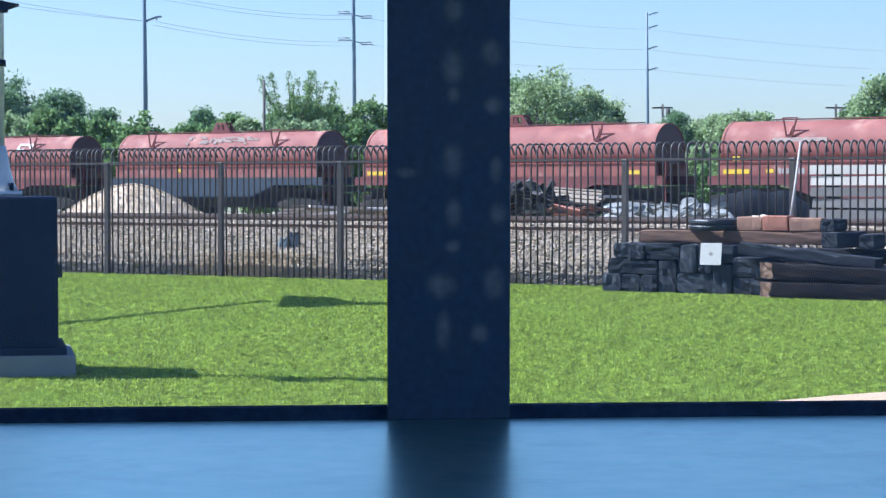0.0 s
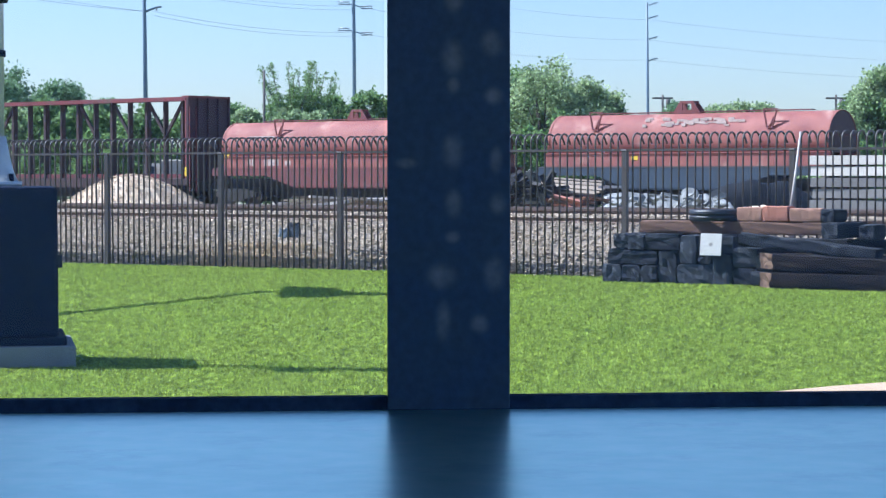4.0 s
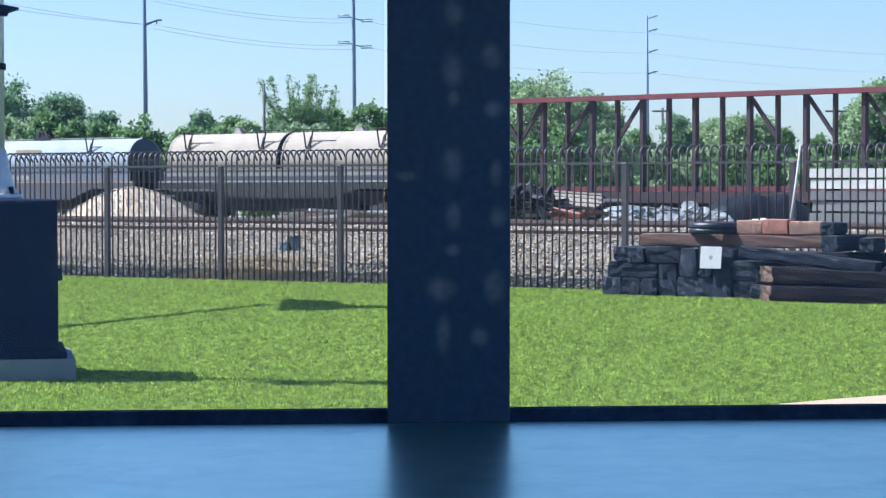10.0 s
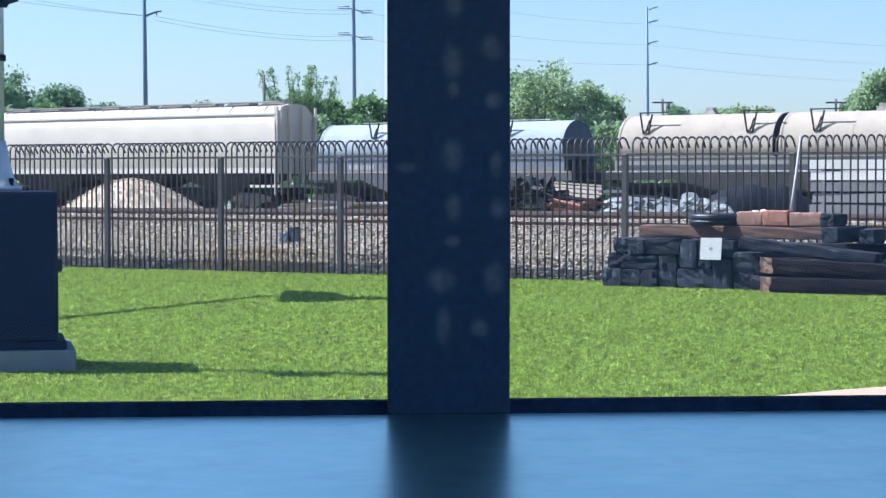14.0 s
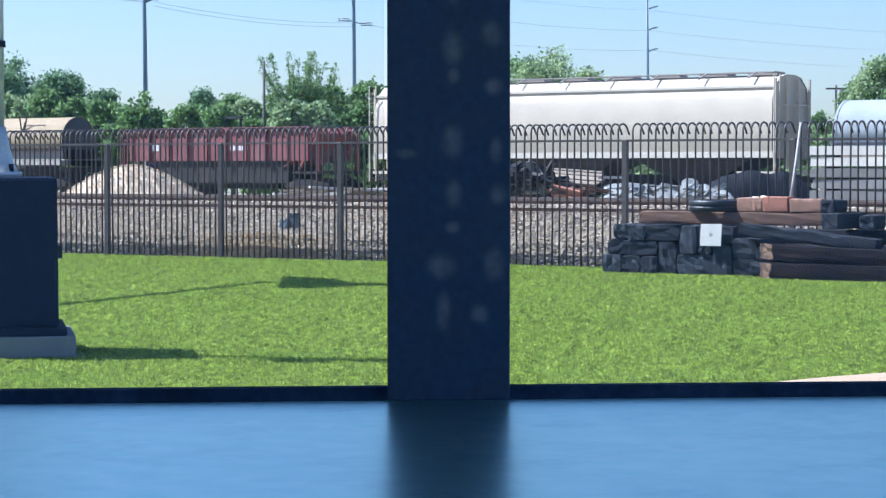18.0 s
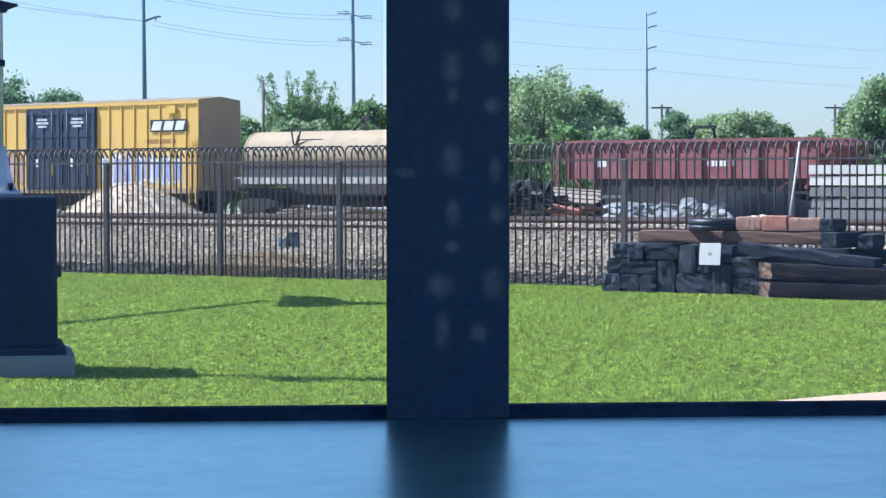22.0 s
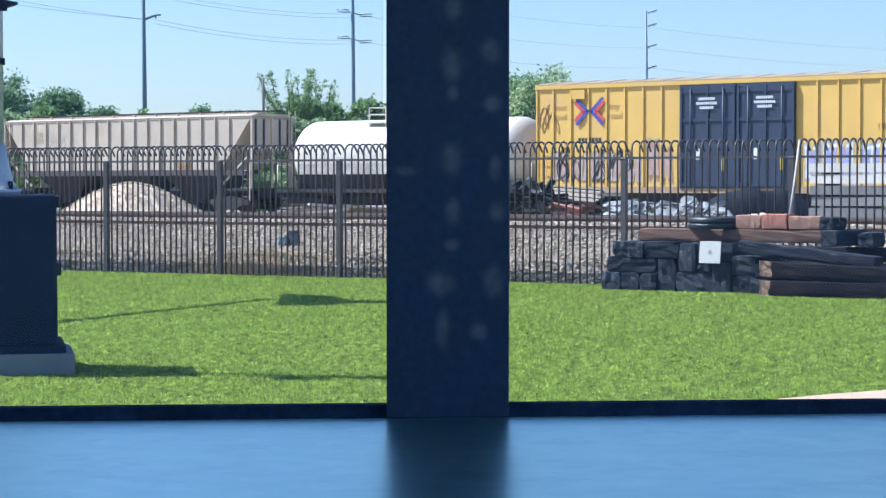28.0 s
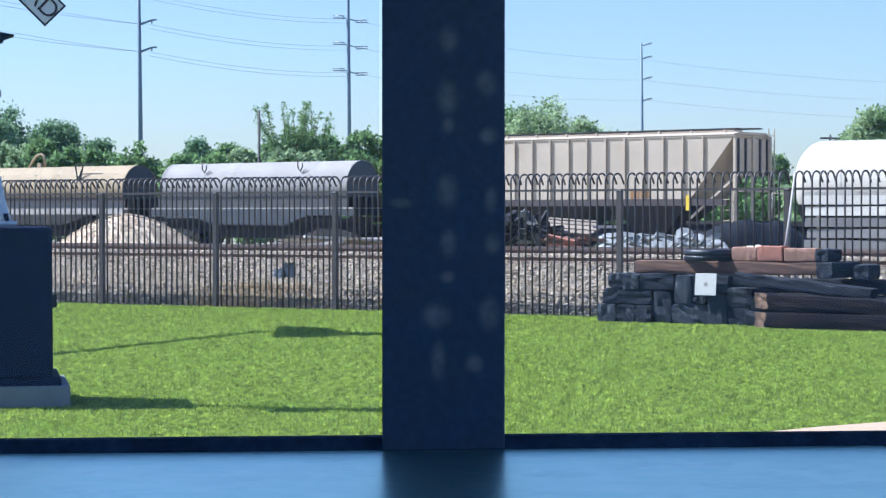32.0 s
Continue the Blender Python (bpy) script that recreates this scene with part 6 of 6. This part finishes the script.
def build_train():
    red = "weathered oxide red coil car with rounded cover"
    O, G = M["oxide"], M["oxide_shaded"]
    car, h = coil_car(-42.26, -28.6, red, O, M["end_plum"], 0.2, frame_mat=G, body=O, sill=G, brackets=(-3.9, 3.9), eyes=(-0.2,), marks=((-6.7, 1.72, 1.1, 0.16, "mark_yellow"), (-6.3, 2.2, 0.3, 0.16, "mark_yellow"), (-4.9, 1.75, 0.3, 0.14, "mark_yellow"), (-2.6, 1.72, 0.8, 0.16, "mark_yellow")))
    part("painted_band", Mesh().box(-4.7, -2.5, -0.985, -0.965, 2.86, 3.0), M["mark_pale_pink"], car, "faded pale panel on the cover")
    bars("lettering", car, -4.4, 1.72, -1.064, ((0, 0, 1.1, 0.2), (1.4, 0, 0.8, 0.2), (4.6, 0, 1.2, 0.2)), M["mark_grey"])
    car, h = coil_car(-59.41, -45.13, red, O, M["end_plum"], 0.2, frame_mat=G, body=O, sill=G, brackets=(-4.39, 4.59), eyes=(-0.2,), marks=((-7.0, 1.72, 1.0, 0.16, "mark_yellow"), (-3.6, 1.74, 0.5, 0.14, "mark_yellow"), (-2.4, 1.74, 0.5, 0.14, "mark_yellow"), (5.7, 1.72, 0.8, 0.15, "mark_yellow")))
    bars("lettering", car, -5.7, 1.74, -1.064, ((0, 0, 1.9, 0.2), (4.4, 0, 1.6, 0.18)), M["mark_pale_pink"])
    car, h = coil_car(-74.42, -62.2, "oxide red coil car with pale worn patches on its cover", O, M["end_plum"], 0.2, frame_mat=G, body=O, sill=M["end_navy"], flange="body_grey", brackets=(-3.79, 3.82), eyes=(-0.6,), marks=((-2.2, 1.9, 0.3, 0.14, "mark_yellow"),))
    rng = random.Random(5)
    m = Mesh()
    for k in range(46):
        x, z = 0.2 + 1.3 * rng.gauss(0, 0.8), 3.1 + 0.2 * rng.random() + 0.1 * rng.random()
        y = -1.02 * math.sqrt(max(0.05, 1 - ((z - 2.6) / 1.03) ** 2)) - 0.02
        m.box(x, x + rng.uniform(0.1, 0.42), y - 0.006, y + 0.03, z, z + rng.uniform(0.04, 0.12))
    part("worn_patch", m, M["mark_pale_pink"], car, "pale patch where the paint has worn off")
    car, h = coil_car(-92.1, -77.7, "oxide red coil car with white painted mark", O, M["end_plum"], 0.2, frame_mat=G, body=O, sill=G, brackets=(-3.73, 4.64), eyes=(-0.35,), marks=((-7.0, 2.1, 0.3, 0.14, "mark_yellow"),))
    part("painted_mark", Mesh().slab([(3.25, -0.975, 2.98), (3.42, -0.975, 2.92), (3.95, -0.975, 2.94), (3.85, -0.935, 3.06), (3.5, -0.935, 3.06), (3.5, -0.865, 3.2), (4.1, -0.865, 3.2), (4.25, -0.93, 3.05), (4.5, -0.93, 3.08), (4.6, -0.855, 3.22), (4.4, -0.79, 3.3), (3.4, -0.79, 3.3)], 0.012), M["mark_white"], car, "white painted mark")
    part("painted_band", Mesh().box(-5.6, -4.1, -0.975, -0.955, 2.92, 3.02), M["mark_pale_pink"], car, "faded pale panel on the cover")
    bars("lettering", car, -5.6, 1.74, -1.064, ((0, 0, 0.5, 0.3), (1.0, 0, 0.9, 0.28), (2.2, 0.02, 0.4, 0.2)), M["mark_pale_pink"])
    centerbeam_car(-115.95, -94.22)
    # dark full-length band along the foot of the body panel
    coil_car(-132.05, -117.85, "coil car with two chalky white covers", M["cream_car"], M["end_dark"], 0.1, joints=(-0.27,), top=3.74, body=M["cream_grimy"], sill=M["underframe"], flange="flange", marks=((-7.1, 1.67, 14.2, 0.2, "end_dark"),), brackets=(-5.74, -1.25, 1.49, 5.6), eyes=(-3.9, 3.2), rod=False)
    car, h = coil_car(-147.25, -134.6, "pale blue coil car with rounded cover", M["blue_car"], M["end_navy"], 0.2, body=M["body_blue"], sill=M["sill_blue"], flange="end_brown", brackets=(-3.2, 3.72), eyes=(-0.9,))
    part("worn_patch", Mesh().box(-1.6, 0.2, -0.945, -0.925, 3.03, 3.16), M["tan_car"], car, "tan rust patch on the cover")
    bars("lettering", car, -4.6, 1.74, -1.064, ((0, 0, 1.4, 0.2), (2.4, 0, 1.8, 0.2)), M["mark_grey"])
    smooth_hopper(-168.5, -149.72)
    open_hopper(-183.05, -172.17)
    tan = "faded tan coil car with rounded cover"
    # pale band on the sill, dark band along the panel's foot
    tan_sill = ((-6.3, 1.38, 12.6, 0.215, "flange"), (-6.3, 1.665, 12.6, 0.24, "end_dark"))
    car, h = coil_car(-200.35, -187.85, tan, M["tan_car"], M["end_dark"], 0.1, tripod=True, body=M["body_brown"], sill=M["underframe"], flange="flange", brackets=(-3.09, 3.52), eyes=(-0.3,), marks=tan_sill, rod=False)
    weld_scars(car, h)
    box_car(-221.08, -203.0)
    tank_car(-234.38, -221.7)
    ribbed_hopper(-252.7, -236.36)
    coil_car(-266.14, -255.0, "dull silver coil car with rounded cover", M["silver_car"], M["end_navy"], 0.1, body=M["body_grey"], sill=M["end_dark"], flange="flange", brackets=(-2.76, 2.97), hooks=True, rod=False)
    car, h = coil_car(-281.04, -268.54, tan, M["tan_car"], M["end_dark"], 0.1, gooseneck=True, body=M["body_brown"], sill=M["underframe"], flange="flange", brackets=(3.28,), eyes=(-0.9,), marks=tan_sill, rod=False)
    weld_scars(car, h)


build_train()


# ---- trees and bushes ----
def leaf_cloud(centres, radii, count, size, seed, airy):
    """Small leaf pieces scattered through lumps, thinner at their rims."""
    rng = np.random.default_rng(seed)
    centres, radii = np.asarray(centres), np.asarray(radii)
    weight = radii ** 2
    pick = rng.choice(len(centres), count, p=weight / weight.sum())
    d = rng.normal(0, 1, (count, 3))
    d /= np.linalg.norm(d, axis=1)[:, None]
    r = rng.random(count) ** 0.6 * rng.uniform(0.7, 1.65, count)
    pos = centres[pick] + d * (radii[pick] * r)[:, None] * np.array([1, 1, 0.85])
    a = rng.normal(0, 1, (count, 3))
    a /= np.linalg.norm(a, axis=1)[:, None]
    b = np.cross(a, rng.normal(0, 1, (count, 3)))
    b /= np.linalg.norm(b, axis=1)[:, None]
    s = size * rng.uniform(0.55, 1.4, count)[:, None]
    v = np.stack([pos - a * s, pos - b * s * 0.55, pos + a * s, pos + b * s * 0.55], 1)
    return v.reshape(-1, 3), np.arange(count * 4).reshape(-1, 4)


def tree(x, depth, top, width, mat, label, lumps=26, leaves=5200, size=0.20, airy=False, base=1.6, seed=0):
    """A tree at a sideways angle x and depth, its crown reaching up to z = top."""
    clear = 73.5 / (math.cos(YARD_PHI) + x / 3870 * math.sin(YARD_PHI)) + width * 0.6
    if depth < clear:
        top, depth = 1.43 + (top - 1.43) * clear / depth, clear
    rng = random.Random(seed + int(x))
    m = at_view(x, depth, -0.25)
    name = "tree" if top > 4.6 else "bush"
    t = thing(name, m, label, name)
    top += 0.25
    tr = Mesh()
    r0 = 0.018 * top + 0.05
    tr.tube([(0, 0, -0.2), (rng.uniform(-.2, .2), 0.1, top * 0.3), (rng.uniform(-.4, .4), 0, top * 0.62)], r0, 8, r0 * 0.4)
    centres, radii = [], []
    if airy:
        # slim shoots that sweep upwards, each beaded with small tufts of leaves
        for i in range(34):
            a, z = rng.uniform(0, 6.283), top * rng.uniform(0.22, 0.62)
            q = width * 0.42 * rng.uniform(0.25, 1)
            tip = Vector((q * math.cos(a), q * math.sin(a) * 0.8, min(top, z + top * rng.uniform(0.22, 0.5))))
            foot = Vector((0, 0, z))
            mid = foot.lerp(tip, 0.5) + Vector((tip.x * 0.22, tip.y * 0.22, 0))
            tr.tube([foot, mid, tip], r0 * 0.22, 5, 0.012)
            for k in range(9):
                f = 0.3 + 0.7 * k / 8
                c = foot.lerp(mid, f * 2) if f < 0.5 else mid.lerp(tip, f * 2 - 1)
                centres.append((c.x + rng.uniform(-0.1, 0.1), c.y, c.z + rng.uniform(-0.1, 0.1)))
                radii.append(rng.uniform(0.14, 0.36) * (1.15 - 0.5 * f))
    for i in range(0 if airy else lumps):
        f = rng.random()
        z = base + (top - base) * (0.08 + 0.84 * f)
        span = width / 2 * (math.sin(math.pi * (0.30 + 0.62 * f)) ** 0.8)
        a = rng.uniform(0, 6.283)
        q = span * math.sqrt(rng.uniform(0.05, 1)) * 0.86
        c = (q * math.cos(a), q * math.sin(a) * 0.8, z)
        rad = rng.uniform(0.10, 0.2) * (width + top - base) / 2 * (0.3 if airy else 0.6)
        c = (c[0], c[1], min(c[2], top - rad * 0.75))
        centres.append(c)
        radii.append(rad)
        if i % (7 if airy else 3) == 0:
            tr.tube([(0, 0, top * rng.uniform(0.15, 0.5)), (c[0] * 0.5, c[1] * 0.5, (top * 0.4 + c[2]) / 2), c], r0 * (0.2 if airy else 0.35), 5, 0.015)
    part("trunk", tr, M["bark"], t)
    v, f = leaf_cloud(centres, radii, leaves, size, seed + 5, airy)
    part("crown", quick_mesh("crown", v, f, mat), None, t)


def build_trees():
    L, D, Y = M["leaf"], M["leaf_dark"], M["leaf_light"]
    g, k, y = "leafy green tree beyond the rail yard", "dense dark green tree beyond the rail yard", "light yellow-green tree beyond the rail yard"
    hz = 324
    def up(py, depth):
        return 1.43 + (hz - py) / 3870 * depth
    rows = (
        (-830, 118, 92, 6.5, D, k, 0), (-770, 122, 118, 3.6, D, k, 0), (-700, 124, 152, 3.0, D, k, 0), (-668, 125, 147, 3.4, D, k, 0), (-602, 126, 178, 2.9, D, k, 0), (-640, 130, 205, 5.0, L, g, 0), (-545, 128, 206, 3.0, D, k, 0),
        (-425, 126, 181, 2.9, D, k, 0), (-372, 122, 192, 2.6, L, g, 0), (-345, 118, 200, 2.2, Y, y, 0),
        (-262, 116, 124, 2.9, L, "airy young tree with sparse green leaves", 1), (-222, 118, 132, 2.2, L, "airy young tree with sparse green leaves", 1), (-250, 117, 164, 3.2, L, g, 0), (-292, 119, 186, 2.6, L, g, 0), (-195, 120, 172, 2.8, L, g, 0), (-130, 118, 166, 3.4, L, g, 0), (-60, 118, 172, 3.6, L, g, 0),
        (20, 120, 160, 3.6, L, g, 0), (100, 118, 134, 4.6, Y, y, 0), (178, 116, 106, 5.4, Y, y, 0), (140, 119, 122, 4.6, L, g, 0), (246, 118, 136, 4.4, Y, y, 0), (290, 120, 170, 3.4, Y, y, 0),
        (345, 130, 214, 3.0, L, g, 0), (410, 134, 182, 2.6, D, k, 0), (450, 140, 200, 3.2, Y, y, 0), (490, 138, 190, 3.2, Y, y, 0), (520, 136, 184, 3.4, Y, y, 0), (565, 136, 190, 3.2, Y, y, 0), (600, 138, 208, 2.0, L, g, 0), (660, 140, 225, 3.0, L, g, 0),
        (762, 112, 128, 3.4, Y, y, 0), (800, 112, 112, 4.5, L, g, 0), (735, 116, 168, 2.4, L, g, 0))
    for i, (x, depth, py, w, mat, lab, airy) in enumerate(rows):
        tree(x, depth, up(py, depth), w * (1.7 if airy else 1.15), mat, lab, lumps=130 if airy else 85, leaves=15000 if airy else 11500, size=0.055 if airy else 0.10, airy=bool(airy), base=1.2, seed=i * 13)
    # undergrowth along the far side of the yard
    rng = random.Random(31)
    for i in range(34):
        x = -860 + 1720 * i / 33 + rng.uniform(-15, 15)
        depth = rng.uniform(104, 112)
        py = rng.uniform(172, 216) if x < -480 else rng.uniform(194, 234) if x < 330 else rng.uniform(232, 262)
        tree(x, depth, up(py, depth), rng.uniform(2.6, 4.2), rng.choice((L, L, Y)), "dense green undergrowth behind the yard", lumps=34, leaves=4200, size=0.13, base=0.2, seed=400 + i)
    v, f = leaf_cloud([(-60 + i * 1.2 + rng.uniform(-1, 1), rng.uniform(-2, 2), rng.uniform(0.6, 2.6)) for i in range(100)], [1.9] * 100, 30000, 0.24, 99, False)
    thing("hedge", pose(0, 150, -0.2), "long dense hedge of far greenery", "hedge", kind="stuff", mesh=quick_mesh("hedge", v, f, L))


build_trees()


# ---- poles and wires ----
def sag(a, b, drop, n=14):
    a, b = Vector(a), Vector(b)
    return [a.lerp(b, i / n) - Vector((0, 0, drop * 4 * (i / n) * (1 - i / n))) for i in range(n + 1)]


def steel_pole(x, depth, height, r0, r1, arms, label, double=False):
    p = thing("utility_pole", at_view(x, depth, -0.25), label, "utility pole", "power line")
    part("shaft", Mesh().tube([(0, 0, 0), (-0.004 * height, 0, height / 2), (-0.01 * height, 0, height)], r0, 12, r1), M["pole_steel"], p)
    for z in arms:
        if double:
            arm = part("crossarm", Mesh().bar((-0.45, 0, z + 0.26), (0.45, 0, z), 0.07), M["pole_steel"], p)
            for q in (-1, 1):
                for dz in ((0.2, 0.36) if q < 0 else (-0.1, 0.06)):
                    part("insulator", Mesh().tube([(q * 0.4, 0, z + dz), (q * 1.05, 0, z + dz + 0.03)], 0.045, 8, 0.04), M["wire"], arm)
                    part("end_clamp", Mesh().tube([(q * 1.06, 0, z + dz), (q * 1.2, 0, z + dz + 0.03)], 0.03, 6), M["pole_wood"], arm)
        else:
            arm = part("arm", Mesh().tube([(0, 0, z), (0.25, 0, z + 0.10), (0.6, 0, z + 0.24), (0.85, 0, z + 0.24)], 0.075, 6, 0.05), M["pole_steel"], p)
            part("insulator", Mesh().tube([(0.58, 0, z + 0.18), (0.58, 0, z + 0.04)], 0.04, 8), M["pole_wood"], arm)


def build_poles():
    steel_pole(-524, 120, 17.6, 0.155, 0.08, (10.75, 12.25, 13.8), "tall tapered blue-grey steel power pole")
    steel_pole(-155, 150, 21.5, 0.15, 0.11, (11.5, 13.3, 15.1), "tall wooden power pole with crossarms", True)
    steel_pole(363, 200, 17.6, 0.16, 0.10, (12.3, 14.25, 16.15, 17.35), "slim blue-grey steel power pole with curved arms")
    p = thing("utility_pole", at_view(-316, 115, -0.25), "thin grey wooden pole among the trees", "utility pole")
    part("shaft", Mesh().tube([(0, 0, 0), (0, 0, 7.3)], 0.09, 8, 0.07), M["pole_wood"], p)
    for x, top in ((388, 178), (694, 178)):
        d = 150
        h = 1.68 + (324 - top) / 3870 * d
        p = thing("utility_pole", at_view(x, d, -0.25), "small wooden pole with a crossarm", "utility pole")
        part("shaft", Mesh().tube([(0, 0, 0), (0, 0, h)], 0.11, 8, 0.08), M["pole_wood"], p)
        part("crossarm", Mesh().box(-0.7, 0.7, -0.06, 0.06, h - 0.3, h - 0.18), M["pole_wood"], p)
        part("transformer", Mesh().tube([(0.35, -0.2, h - 0.9), (0.35, -0.2, h - 0.3)], 0.16, 10), M["pole_wood"], p)
    def spot(x, d, z):
        return Vector((x / 3870 * d, d, z))
    for z1, z2 in ((10.5, 11.35), (12.0, 13.15), (13.6, 15.0)):
        for off in (0.0, 0.22):
            a, b = spot(-510, 120, z1 - off), spot(-155, 150, z2 - off * 1.2)
            w = Mesh().tube(sag(a, b, 0.35), 0.011, 4, caps=False)
            tagged(thing("power_wire", pose(0, 0, 0), "thin grey overhead power wire", "wire", "power wires", mesh=w, mat=M["wire"]))
        for off in (0.0, 0.5):
            w = Mesh().tube(sag(spot(-1100, 100, z1 + 1.35 - off), spot(-524, 120, z1), 0.3), 0.011, 4, caps=False)
            thing("power_wire", pose(0, 0, 0), "thin grey overhead power wire", "wire", "power wires", mesh=w, mat=M["wire"])
        w = Mesh().tube(sag(spot(-155, 150, z2), spot(363, 200, z2 + 0.8), 0.6), 0.011, 4, caps=False)
        thing("power_wire", pose(0, 0, 0), "thin grey overhead power wire", "wire", "power wires", mesh=w, mat=M["wire"])
        w = Mesh().tube(sag(spot(363, 200, z2 + 0.8), spot(1100, 240, z2 + 1.0), 0.8), 0.012, 4, caps=False)
        thing("power_wire", pose(0, 0, 0), "thin grey overhead power wire", "wire", "power wires", mesh=w, mat=M["wire"])


build_poles()


# ---- what moves ----
def motions():
    for car, mid in CARS:
        walk(car, [(t, yard(mid + SPEED * t, TRAIN_P, TRAIN_RAIL)) for t in (0.0, 0.1, 8.0, 16.0, 24.0, 31.9, 32.0)])
    for wheels, place in WHEELS:
        walk(wheels, [(k / 10, place @ pose(0, 0, 0, 0, math.degrees(SPEED * k / 10 / 0.42), 0)) for k in range(321)])


motions()
